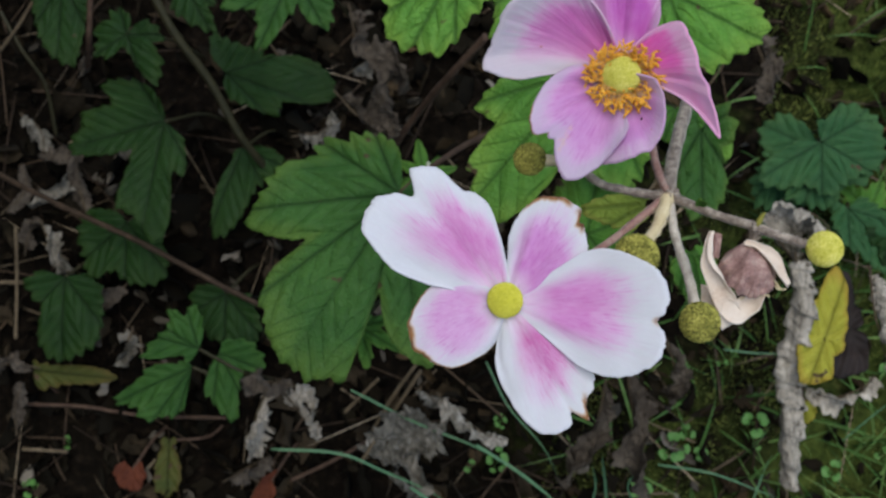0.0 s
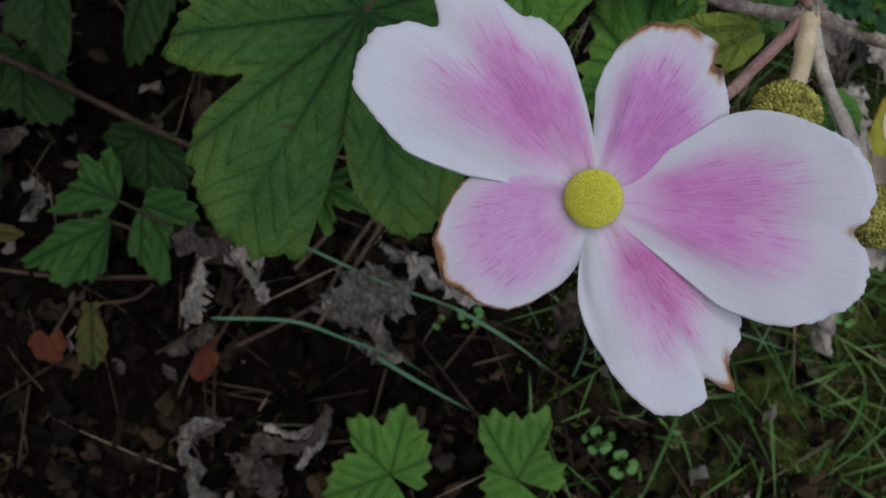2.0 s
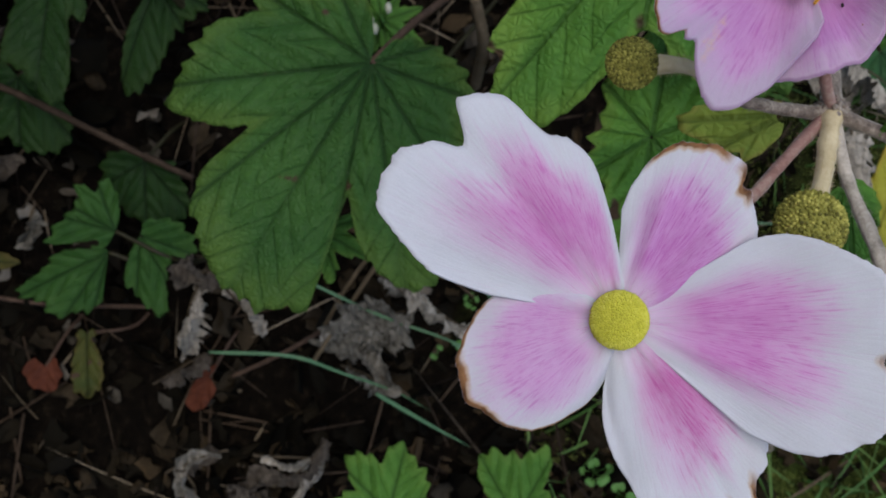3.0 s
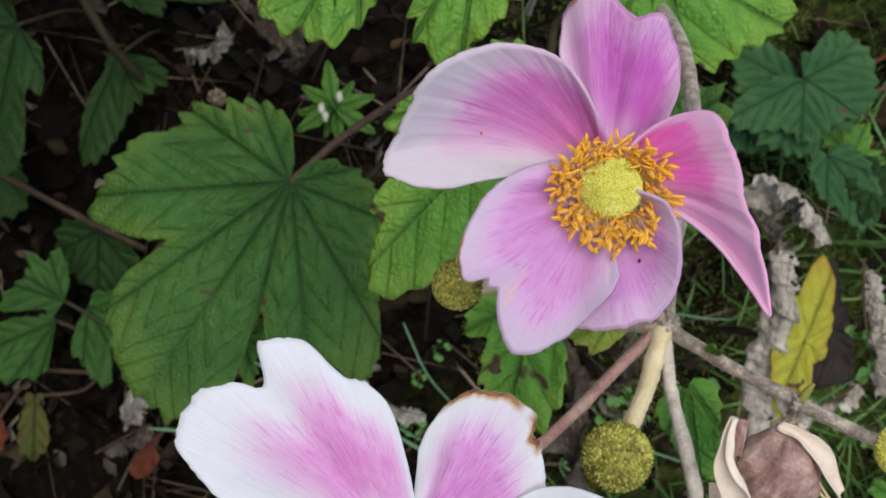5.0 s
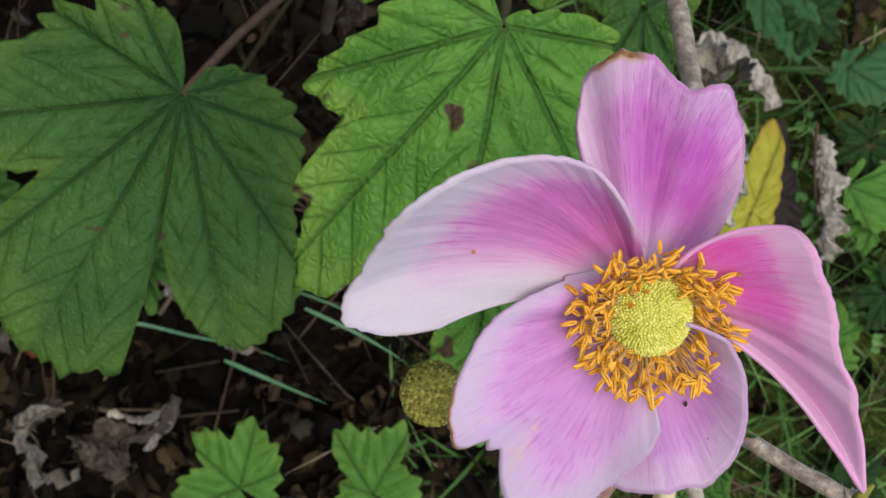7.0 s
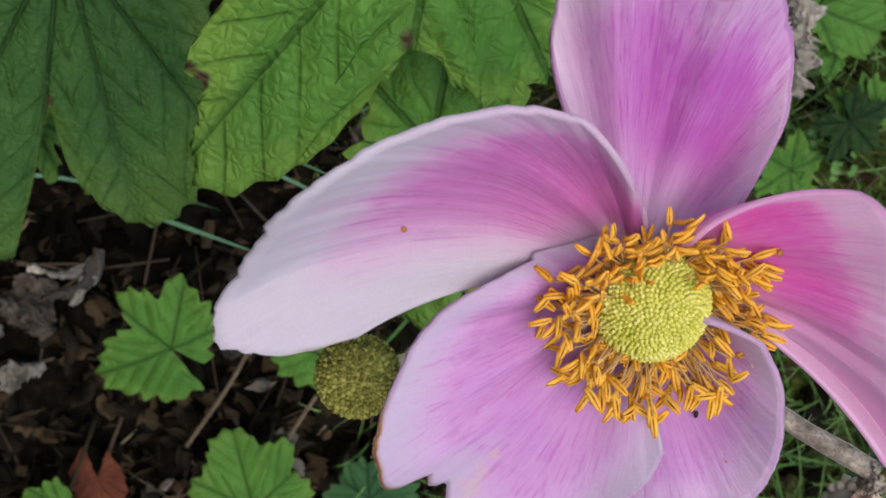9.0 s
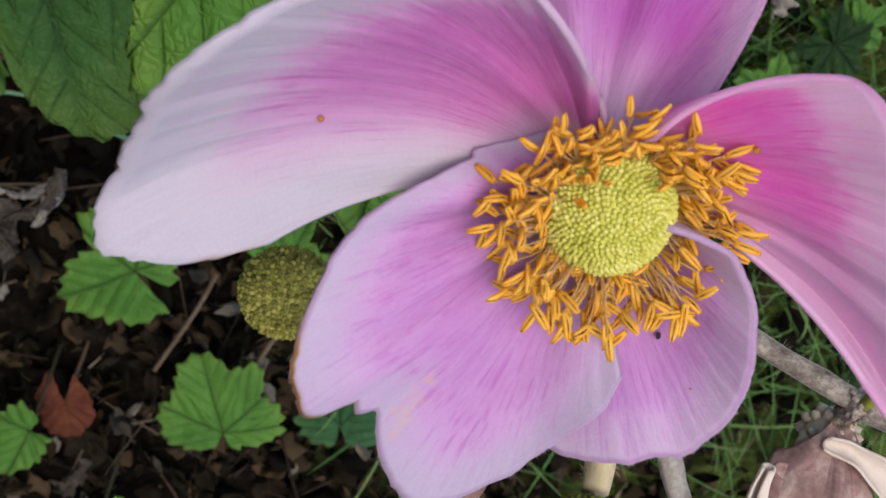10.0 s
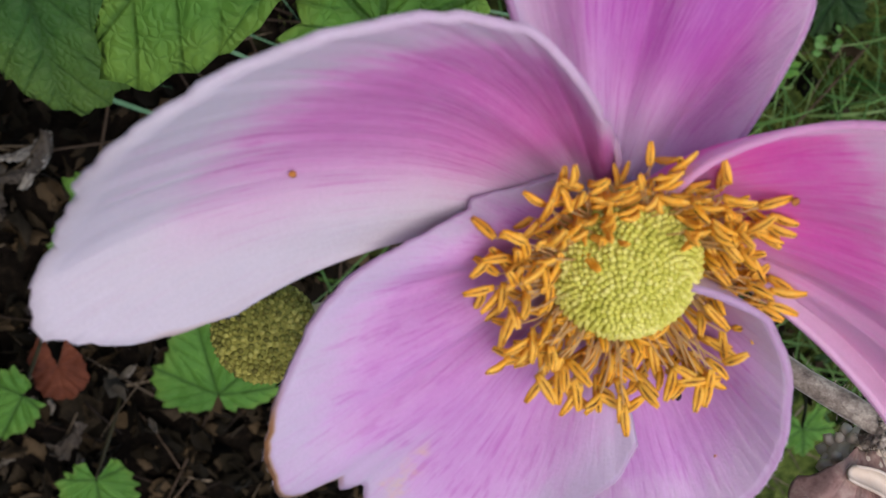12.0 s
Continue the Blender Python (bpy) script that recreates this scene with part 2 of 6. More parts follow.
petal_fresh_brown = petal_material("petal_browned_rim", (0.50, 0.10, 0.43), (0.70, 0.38, 0.68), WHITE, 0.80, (0.02, 0.25, 0.70, 1.0), [(0.60, 0.90, 0.034), (0.43, 0.56, 0.040)])
petal_fresh_rim = petal_material("petal_pale_browned_rim", (0.56, 0.18, 0.50), (0.71, 0.46, 0.69), WHITE, 0.84, (0.10, 0.35, 0.62, 0.95), [(0.30, 0.92, 0.012), (0.46, 0.66, 0.032)], strong=0.6)
petal_rosy_band = petal_material("petal_rosy_band", (0.52, 0.095, 0.38), (0.71, 0.31, 0.59), (0.605, 0.56, 0.61), 0.83, (-0.25, -0.12, 0.60, 0.93), [(0.955, 0.985, 0.02)], strong=0.9, lines=0.35, slant=0.18, fade=0.13, core=(0.42, 0.88), solid=0.5, blush=(0.67, 0.48, 0.61))
petal_rosy = petal_material("petal_rosy", (0.52, 0.16, 0.48), (0.69, 0.40, 0.68), (0.58, 0.50, 0.62), 0.84, (-0.12, 0.12, 0.76, 1.10), [(0.48, 0.62, 0.006)], strong=0.75, margin=0.25, lines=0.5, stain=(0.70, 0.97, 0.651, 0.709), solid=0.2)
petal_rosy_full = petal_material("petal_rosy_full", (0.50, 0.085, 0.44), (0.69, 0.30, 0.64), (0.73, 0.60, 0.71), 0.97, (-0.06, 0.36, 0.62, 1.02), [(0.70, 0.84, 0.02)], strong=1.0, margin=0.5, lines=0.75, solid=0.7, heart=0.55)
petal_rosy_low = petal_material("petal_rosy_low", (0.52, 0.17, 0.51), (0.68, 0.39, 0.69), (0.70, 0.58, 0.70), 0.90, (-0.1, 0.30, 0.70, 1.1), strong=0.7, margin=0.40, lines=0.5, solid=0.2)
petal_hot = petal_material("petal_deep_rosy", (0.79, 0.085, 0.50), (0.85, 0.38, 0.68), (0.84, 0.55, 0.74), 0.86, (-0.02, 0.42, 0.85, 1.25), strong=1.0, lines=0.4, margin=0.3, fade=0.10, solid=0.6, heart=0.60)
leaf_a_mat = leaf_material("leaf_mid_green", (0.028, 0.092, 0.018), (0.049, 0.138, 0.026), (0.11, 0.18, 0.028), worn=0.25)
leaf_b_mat = leaf_material("leaf_fresh_green", (0.064, 0.195, 0.027), (0.125, 0.31, 0.045), (0.21, 0.34, 0.05), worn=0.7)
# Shade among the low leaves is put into this darker green.
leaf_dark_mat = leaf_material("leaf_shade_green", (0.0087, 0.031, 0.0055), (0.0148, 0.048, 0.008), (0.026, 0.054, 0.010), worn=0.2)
leaf_young_mat = leaf_material("leaf_young_green", (0.052, 0.155, 0.022), (0.082, 0.218, 0.032), (0.13, 0.24, 0.04), worn=0.2)
leaf_yellow_mat = leaf_material("leaf_yellow", (0.30, 0.30, 0.03), (0.38, 0.38, 0.05), (0.30, 0.12, 0.02), worn=1.0)
withered_half_mat = mottled("withered_leaf_blackish", [(0.3, (0.006, 0.005, 0.004)), (0.6, (0.016, 0.011, 0.009)), (0.85, (0.045, 0.028, 0.018))], 60.0, 0.7, 0.7, 0.002)
# Darker copy of the young leaf green; the shade is in the colour.
leaf_half_shade_mat = leaf_material("leaf_half_shade_green", (0.021, 0.074, 0.014), (0.036, 0.106, 0.019), (0.05, 0.12, 0.024), worn=0.2)
leaf_blue_mat = leaf_material("leaf_bluish_green", (0.022, 0.080, 0.027), (0.036, 0.115, 0.036), (0.06, 0.13, 0.04), worn=0.2)
leaf_fallen_mat = leaf_material("leaf_fallen", (0.045, 0.065, 0.014), (0.085, 0.09, 0.02), (0.11, 0.065, 0.02), worn=1.0)
leaf_turning_mat = leaf_material("leaf_turning", (0.27, 0.40, 0.055), (0.44, 0.50, 0.09), (0.42, 0.26, 0.08), worn=1.0)
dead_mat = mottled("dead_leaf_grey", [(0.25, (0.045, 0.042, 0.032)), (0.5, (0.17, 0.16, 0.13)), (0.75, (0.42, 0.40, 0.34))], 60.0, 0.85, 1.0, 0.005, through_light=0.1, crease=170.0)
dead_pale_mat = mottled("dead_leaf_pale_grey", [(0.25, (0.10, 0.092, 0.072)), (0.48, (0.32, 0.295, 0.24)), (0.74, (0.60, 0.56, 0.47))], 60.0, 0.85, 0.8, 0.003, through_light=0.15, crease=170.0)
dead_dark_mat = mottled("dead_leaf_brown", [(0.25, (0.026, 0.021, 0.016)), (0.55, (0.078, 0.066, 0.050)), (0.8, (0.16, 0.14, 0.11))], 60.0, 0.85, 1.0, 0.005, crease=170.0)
stem_mat = mottled("stem_purple_brown", [(0.34, (0.070, 0.052, 0.042)), (0.5, (0.20, 0.168, 0.135)), (0.66, (0.42, 0.375, 0.30))], 420.0, 0.7, 0.5, 0.0004)
stem_red_mat = mottled("stem_reddish", [(0.28, (0.16, 0.075, 0.065)), (0.5, (0.29, 0.17, 0.14)), (0.72, (0.42, 0.34, 0.28))], 220.0, 0.7, 0.5, 0.0004)
stem_pale_mat = mottled("stem_pale_grey", [(0.3, (0.20, 0.18, 0.145)), (0.5, (0.40, 0.37, 0.31)), (0.7, (0.58, 0.54, 0.46))], 300.0, 0.7, 0.5, 0.0004)
stem_cream_mat = mottled("stem_cream", [(0.25, (0.44, 0.35, 0.18)), (0.6, (0.60, 0.52, 0.32)), (0.85, (0.68, 0.61, 0.44))], 180.0, 0.7, 0.5, 0.0004)
bud_mat = mottled("bud_olive", [(0.25, (0.055, 0.052, 0.013)), (0.52, (0.21, 0.21, 0.042)), (0.78, (0.46, 0.44, 0.11))], 300.0, 0.8, 0.5, 0.0005, per_piece=0.35)
ball_mat = mottled("carpel_yellow_green", [(0.25, (0.36, 0.36, 0.04)), (0.5, (0.53, 0.52, 0.09)), (0.78, (0.70, 0.67, 0.22))], 200.0, 0.6, 0.3, 0.0003, per_piece=0.3)
ball_lime_mat = mottled("carpel_lemon", [(0.25, (0.40, 0.40, 0.035)), (0.55, (0.56, 0.55, 0.06)), (0.8, (0.66, 0.65, 0.14))], 260.0, 0.6, 0.3, 0.0003, per_piece=0.3)
anther_mat = mottled("anther_orange", [(0.3, (0.64, 0.25, 0.02)), (0.42, (0.92, 0.45, 0.03)), (0.64, (0.95, 0.62, 0.11))], 700.0, 0.6, 0.3, 0.0002, through_light=0.3)
seam_mat = mottled("anther_seam_brown", [(0.42, (0.06, 0.022, 0.008)), (0.56, (0.50, 0.22, 0.03))], 500.0, 0.7, 0.1, 0.0001)
filament_mat = mottled("filament_cream", [(0.3, (0.66, 0.40, 0.12)), (0.7, (0.80, 0.60, 0.30))], 500.0, 0.6, 0.1, 0.0001, through_light=0.5)
wither_mat = mottled("withered_petal", [(0.2, (0.40, 0.25, 0.16)), (0.45, (0.64, 0.54, 0.43)), (0.8, (0.76, 0.71, 0.62))], 120.0, 0.8, 0.5, 0.0006, through_light=0.2)
hair_mat = mottled("petal_hair", [(0.3, (0.55, 0.45, 0.52)), (0.7, (0.72, 0.64, 0.70))], 300.0, 0.7, 0.1, 0.0001)
wither_brown_mat = mottled("withered_petal_brown", [(0.3, (0.13, 0.065, 0.058)), (0.5, (0.30, 0.185, 0.16)), (0.74, (0.55, 0.43, 0.35))], 200.0, 0.8, 0.5, 0.0006, through_light=0.15)
grass_mat = mottled("grass_green", [(0.2, (0.030, 0.085, 0.018)), (0.5, (0.068, 0.165, 0.034)), (0.8, (0.15, 0.25, 0.07))], 30.0, 0.5, 0.2, 0.0004, per_piece=0.5, through_light=0.25)
straw_mat = mottled("straw", [(0.2, (0.026, 0.019, 0.011)), (0.55, (0.090, 0.069, 0.040)), (0.9, (0.26, 0.21, 0.14))], 60.0, 0.7, 0.3, 0.0004, per_piece=0.6)
twig_mat = mottled("twig_red_brown", [(0.2, (0.020, 0.013, 0.009)), (0.5, (0.055, 0.034, 0.022)), (0.8, (0.12, 0.08, 0.052))], 150.0, 0.7, 0.4, 0.0005, per_piece=0.4)
twig_litter_mat = mottled("twig_litter_brown", [(0.2, (0.010, 0.007, 0.0045)), (0.5, (0.030, 0.020, 0.012)), (0.8, (0.075, 0.052, 0.032))], 150.0, 0.8, 0.4, 0.0005, per_piece=0.6)
twig_green_mat = mottled("stalk_olive", [(0.2, (0.010, 0.010, 0.004)), (0.5, (0.022, 0.021, 0.008)), (0.8, (0.044, 0.037, 0.015))], 150.0, 0.6, 0.4, 0.0005)
litter_mat = mottled("litter_brown", [(0.15, (0.0045, 0.004, 0.0022)), (0.66, (0.010, 0.008, 0.0042)), (1.0, (0.048, 0.036, 0.021))], 80.0, 0.9, 0.4, 0.001, per_piece=0.8)
clover_mat = mottled("seedling_green", [(0.2, (0.05, 0.15, 0.03)), (0.5, (0.09, 0.24, 0.05)), (0.8, (0.15, 0.32, 0.09))], 120.0, 0.5, 0.2, 0.0004, per_piece=0.4, through_light=0.25)


# ---------------------------------------------------------------- shape helpers
def part(name, bm, mat, parent=None, label="", flat=False):
    me = bpy.data.meshes.new(name)
    bm.to_mesh(me)
    bm.free()
    if not flat:
        for p in me.polygons:
            p.use_smooth = True
    me.materials.append(mat)
    ob = new(name, me)
    if parent is not None:
        ob.parent = parent
    if label:
        tagged(ob, label)
    return ob


def thicken(ob, depth):
    mod = ob.modifiers.new("thickness", "SOLIDIFY")
    mod.thickness = depth
    mod.offset = 0.0
    return ob


def curve_at(values, t):
    """Smooth interpolation through evenly spaced values, t from 0 to 1."""
    n = len(values) - 1
    x = min(max(t, 0.0), 1.0) * n
    i = min(int(x), n - 1)
    k = x - i
    a, b = values[i], values[i + 1]
    p = values[i - 1] if i else 2 * a - b
    q = values[i + 2] if i + 2 <= n else 2 * b - a
    return a + 0.5 * k * (b - p + k * (2 * p - 5 * a + 4 * b - q + k * (3 * (a - b) + q - p)))


def spline(points, steps):
    pts = [Vector(p) for p in points]
    if len(pts) == 2:
        return [pts[0].lerp(pts[1], i / steps) for i in range(steps + 1)]
    out = []
    for i in range(steps + 1):
        out.append(Vector([curve_at([p[k] for p in pts], i / steps) for k in range(3)]))
    return out


def tube(bm, points, radius, steps=16, sides=8, wobble=0.0, hairs=0):
    """radius: a number or values along the tube."""
    line = spline(points, steps)
    rings = []
    side = None
    for i, p in enumerate(line):
        d = (line[min(i + 1, steps)] - line[max(i - 1, 0)]).normalized()
        if side is None:
            side = d.orthogonal().normalized()
        side = (side - d * side.dot(d)).normalized()
        up = d.cross(side)
        r = radius if isinstance(radius, float) else curve_at(radius, i / steps)
        ring = []
        for k in range(sides):
            a = 2 * math.pi * k / sides
            rr = r * (1 + wobble * noise.noise(p * 400 + Vector((k, 0, 0))))
            ring.append(bm.verts.new(p + (side * math.cos(a) + up * math.sin(a)) * rr))
        rings.append(ring)
    for a, b in zip(rings, rings[1:]):
        for k in range(sides):
            bm.faces.new((a[k], a[(k + 1) % sides], b[(k + 1) % sides], b[k]))
    bm.faces.new(rings[0][::-1])
    bm.faces.new(rings[-1])
    pick = random.Random(hairs)
    for _ in range(hairs):
        i = pick.randrange(steps)
        k = pick.randrange(sides)
        p = rings[i][k].co.lerp(rings[i + 1][k].co, pick.random())
        n = (p - line[i].lerp(line[i + 1], 0.5)).normalized()
        n = (n + Vector((pick.uniform(-0.6, 0.6), pick.uniform(-0.6, 0.6), pick.uniform(-0.6, 0.6)))).normalized()
        s = n.orthogonal().normalized() * 0.00004
        bm.faces.new([bm.verts.new(q) for q in (p - s, p + s, p + n * pick.uniform(0.0004, 0.0011))])
    return bm


def fan(bm, centre, a0, a1, radii, height, turns=44, rings=14, rough=0.0, teeth=0.0, tooth=0.004, foot=0.0015, veins=(), seed=0.0, bend=0.0):
    """A petal or leaf blade spread out from its foot: radii (mm) between the angles a0 and a1 (degrees),
    height(u, v, x, y) its relief. UV holds u, v for petals, or the place along and off the nearest vein for leaves."""
    lay = bm.loops.layers.uv.new("UVMap")
    rim = bm.loops.layers.uv.new("rim")
    grid, data = [], {}
    arc, top = 0.0, max(radii) * 0.001
    last = None
    for j in range(turns + 1):
        v = j / turns
        ang = radians(a0 + (a1 - a0) * v)
        full = curve_at(radii, v) * 0.001
        d = Vector((math.cos(ang), math.sin(ang), 0))
        tip = d * full
        if last is not None:
            arc += (tip - last).length
        last = tip
        full *= 1 + rough * (noise.noise(Vector((arc * 350, seed, 0))) + 0.6 * noise.noise(Vector((arc * 1100, seed, 5))))
        if teeth:
            saw = ((arc + 0.35 * tooth * noise.noise(Vector((arc * 70, seed, 4)))) / tooth) % 1.0
            full += teeth * (1 - abs(2 * saw - 1) - 0.5) * (0.75 + 0.9 * noise.noise(Vector((arc * 75, seed, 2))))
        row = []
        for i in range(rings + 1):
            u = i / rings
            r = foot + (full - foot) * u
            turn = ang + radians(bend) * r / top
            x, y = math.cos(turn) * r, math.sin(turn) * r
            vert = bm.verts.new((centre[0] + x, centre[1] + y, centre[2] + height(u, v, x, y)))
            if veins:
                best = (r, r)
                for va in veins:
                    s = x * math.cos(radians(va)) + y * math.sin(radians(va))
                    off = -x * math.sin(radians(va)) + y * math.cos(radians(va))
                    if s > 0 and abs(off) < best[1]:
                        best = (s + (0.004 if off < 0 else 0.0), abs(off))
                data[vert] = (best, (u, v))
            else:
                data[vert] = ((u, v), (u, v))
            row.append(vert)
        grid.append(row)
    for a, b in zip(grid, grid[1:]):
        for i in range(rings):
            f = bm.faces.new((a[i], a[i + 1], b[i + 1], b[i]))
            for lp in f.loops:
                lp[lay].uv, lp[rim].uv = data[lp.vert]
    return bm


def studded_ball(bm, centre, radius, count, bead, squash=1.0, tall=1.5, loose=1.0):
    """A round head set closely with small knobs."""
    bmesh.ops.create_icosphere(bm, subdivisions=3, radius=radius, matrix=Matrix.Translation(centre) @ Matrix.Diagonal((1, 1, squash, 1)))
    verts, faces = [], []
    base = bmesh.new()
    bmesh.ops.create_icosphere(base, subdivisions=1, radius=1.0)
    bv = [v.co.copy() for v in base.verts]
    bf = [[v.index for v in f.verts] for f in base.faces]
    base.free()
    for i in range(count):
        z = 1 - 2 * (i + 0.5) / count
        a = i * 2.39996 + random.uniform(-1, 1) * 2.2 * loose / math.sqrt(count)
        n = Vector((math.cos(a) * math.sqrt(1 - z * z), math.sin(a) * math.sqrt(1 - z * z), z))
        q = n.to_track_quat("Z", "Y")
        s = bead * random.uniform(0.85, 1.2)
        c = Vector(centre) + Vector((n.x, n.y, n.z * squash)) * radius
        lean = Vector((random.uniform(-1, 1), random.uniform(-1, 1), random.uniform(-1, 1))) * bead * 0.35 * loose
        k = len(verts)
        verts += [c + lean + q @ Vector((p.x * s, p.y * s, p.z * s * tall)) for p in bv]
        faces += [[k + w for w in f] for f in bf]
    me = bpy.data.meshes.new("knobs")
    me.from_pydata(verts, [], faces)
    bm.from_mesh(me)
    bpy.data.meshes.remove(me)
    return bm


def empty(name, place=(0, 0, 0)):
    ob = new(name)
    ob.location = place
    ob.empty_display_size = 0.01
    return ob


# ---------------------------------------------------------------- ground
def terrain(x, y):
    return 0.012 * noise.noise(Vector((x * 9, y * 9, 3))) + 0.006 * noise.noise(Vector((x * 30, y * 30, 7)))


def ground_material():
    m, nt, bsdf, out = material("soil_and_moss")
    pos = position(nt)
    a = noise_of(nt, pos, 14.0, 5.0, 0.6)
    b = noise_of(nt, pos, 160.0, 5.0, 0.65)
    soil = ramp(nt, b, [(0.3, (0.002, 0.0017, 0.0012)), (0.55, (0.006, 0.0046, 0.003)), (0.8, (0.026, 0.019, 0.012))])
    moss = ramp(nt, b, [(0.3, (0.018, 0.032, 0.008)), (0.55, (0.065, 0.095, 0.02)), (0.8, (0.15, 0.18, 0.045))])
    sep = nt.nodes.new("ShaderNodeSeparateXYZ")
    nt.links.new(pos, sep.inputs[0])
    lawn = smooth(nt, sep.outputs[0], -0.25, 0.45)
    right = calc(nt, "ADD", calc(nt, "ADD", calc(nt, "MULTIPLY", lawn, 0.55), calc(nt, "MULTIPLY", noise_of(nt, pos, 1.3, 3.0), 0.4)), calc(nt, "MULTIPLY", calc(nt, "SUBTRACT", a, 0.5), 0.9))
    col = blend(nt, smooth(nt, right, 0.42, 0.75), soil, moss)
    nt.links.new(col, bsdf.inputs["Base Color"])
    bsdf.inputs["Roughness"].default_value = 0.95
    bsdf.inputs["Specular IOR Level"].default_value = 0.05
    bump(nt, bsdf, b, 0.9, 0.006)
    return m


def build_ground():
    bm = bmesh.new()
    n, half = 150, 0.75
    rows = []
    for j in range(n + 1):
        rows.append([])
        for i in range(n + 1):
            x, y = -half + 2 * half * i / n, -half + 2 * half * j / n + 0.05
            fine = 0.004 * noise.noise(Vector((x * 110, y * 110, 1))) + 0.0025 * noise.noise(Vector((x * 240, y * 240, 2)))
            rows[-1].append(bm.verts.new((x, y, terrain(x, y) + fine)))
    for a, b in zip(rows, rows[1:]):
        for i in range(n):
            bm.faces.new((a[i], a[i + 1], b[i + 1], b[i]))
    edge = [e for e in bm.edges if e.is_boundary]
    far = bmesh.ops.extrude_edge_only(bm, edges=edge)["geom"]
    for v in far:
        if isinstance(v, bmesh.types.BMVert):
            v.co = Vector((v.co.x * 80, v.co.y * 80, -0.02))
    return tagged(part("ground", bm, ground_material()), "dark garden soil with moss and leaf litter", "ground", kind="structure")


build_ground()


def light_block_wall(name, size, place, label):
    bm = bmesh.new()
    bmesh.ops.create_cube(bm, size=1.0, matrix=Matrix.Translation(place) @ Matrix.Diagonal((*size, 1)))
    bmesh.ops.bevel(bm, geom=bm.edges[:], offset=0.01, segments=2, affect="EDGES")
    return tagged(part(name, bm, light_block_mat, flat=True), label, "wall", kind="structure")


light_block_mat = mottled("light_block_dark", [(0.3, (0.018, 0.015, 0.012)), (0.7, (0.05, 0.042, 0.034))], 12.0, 0.8, 0.4, 0.003)
# Unseen wall, added to keep western sky light off the left side.
light_block_wall("light_block_west", (0.06, 2.6, 2.0), (-0.70, -0.57, 0.98), "unseen dark plain wall added to block light from the west")


# ---------------------------------------------------------------- the flowering stem
plant = empty("anemone_plant", (0.05, 0.30, 0.0))
plant.location = (0, 0, 0)
tagged(plant, "hairy-stemmed garden anemone with two pink flowers and seed heads", "flower")


def petal(flower, centre, spec, tip_z, mat, arch=0.0, curl=0.0, seed=0.0, label="", rough=0.018, twist=0.0, bend=0.0, crumple=0.0, rim=(), cup=1.5, fold=(), waves=1.0):
    """rim: heights of the rim across the petal, in mm, in place of tip_z; cup: how steeply the blade climbs to it; fold: places across, depths and widths of creases."""
    a0, a1, radii = spec
    top = max(radii) * 0.001
    bm = bmesh.new()

    def height(u, v, x, y):
        r = math.hypot(x, y)
        w = 4 * v * (1 - v)
        z = (curve_at(rim, v) * 0.001 * u ** cup if rim else tip_z * (r / top) ** 1.5) + arch * math.sin(math.pi * min(u, 1)) * w + curl * (u ** 3) * (1 - w)
        if crumple:
            z += crumple * u * (noise.noise(Vector((x * 230, y * 230, seed))) + 0.5 * noise.noise(Vector((x * 520, y * 520, seed))))
        for v0, depth, wide in fold:
            z -= depth * math.exp(-((v - v0) / wide) ** 2) * math.sin(math.pi * min(1.0, 0.15 + 0.75 * u))
        z += twist * max(0.0, 1 - 2 * v) ** 1.3 * (r / top) ** 1.6
        return z + 0.0005 * noise.noise(Vector((x * 160, y * 160, seed))) * u + 0.0014 * waves * noise.noise(Vector((x * 70, y * 70, seed + 7))) * u + 0.00035 * math.sin(v * 17 + seed + 2 * noise.noise(Vector((v * 5, u * 2, seed)))) * math.sin(math.pi * u)

    fan(bm, centre, a0, a1, radii, height, 130, 28, rough, seed=seed, bend=bend)
    rim = [v.co.copy() for v in bm.verts][28::29]
    inner = [v.co.copy() for v in bm.verts][26::29]
    body = thicken(part("petal", bm, mat, flower, label), 0.00045)
    pick = random.Random(int(seed * 10))
    verts, faces = [], []
    for _ in range(500):
        j = pick.randrange(len(rim) - 1)
        p = rim[j].lerp(rim[j + 1], pick.random())
        n = ((rim[j] - inner[j]).normalized() + Vector((pick.uniform(-0.7, 0.7), pick.uniform(-0.7, 0.7), pick.uniform(-0.5, 0.8)))).normalized()
        s = n.orthogonal().normalized() * 0.000022
        k = len(verts)
        verts += [p - s, p + s, p + n * pick.uniform(0.00010, 0.00034)]
        faces.append((k, k + 1, k + 2))
    me = bpy.data.meshes.new("rim_hairs")
    me.from_pydata([tuple(v) for v in verts], [], faces)
    me.materials.append(hair_mat)
    new("rim_hairs", me).parent = flower
    return body


F1 = (0.0006, -0.0002, 0.5180)
flower1 = part("flower", tube(bmesh.new(), [Vector(F1) + Vector((0, 0, -0.004)), Vector(F1) + Vector((0, 0, 0.002))], 0.0022, 4, 10), stem_cream_mat, plant,
               "open white and pink flower with a bare yellow centre")
petal(flower1, F1, (75.1, 168.5, [4.5, 5.0, 5.7, 6.5, 7.6, 9.1, 11.1, 14.1, 17.4, 21.7, 24.5, 26.0, 27.4, 28.1, 29.1, 31.2, 35.3, 37.1, 38.3, 38.9, 39.1, 35.3, 33.8, 35.8, 37.6, 39.0, 39.8, 39.9, 39.9, 39.8, 39.0, 37.9, 35.2, 32.5, 30.1, 27.1, 19.0]), 0.0065, petal_fresh, 0.0015, 0.0005, 1.0)
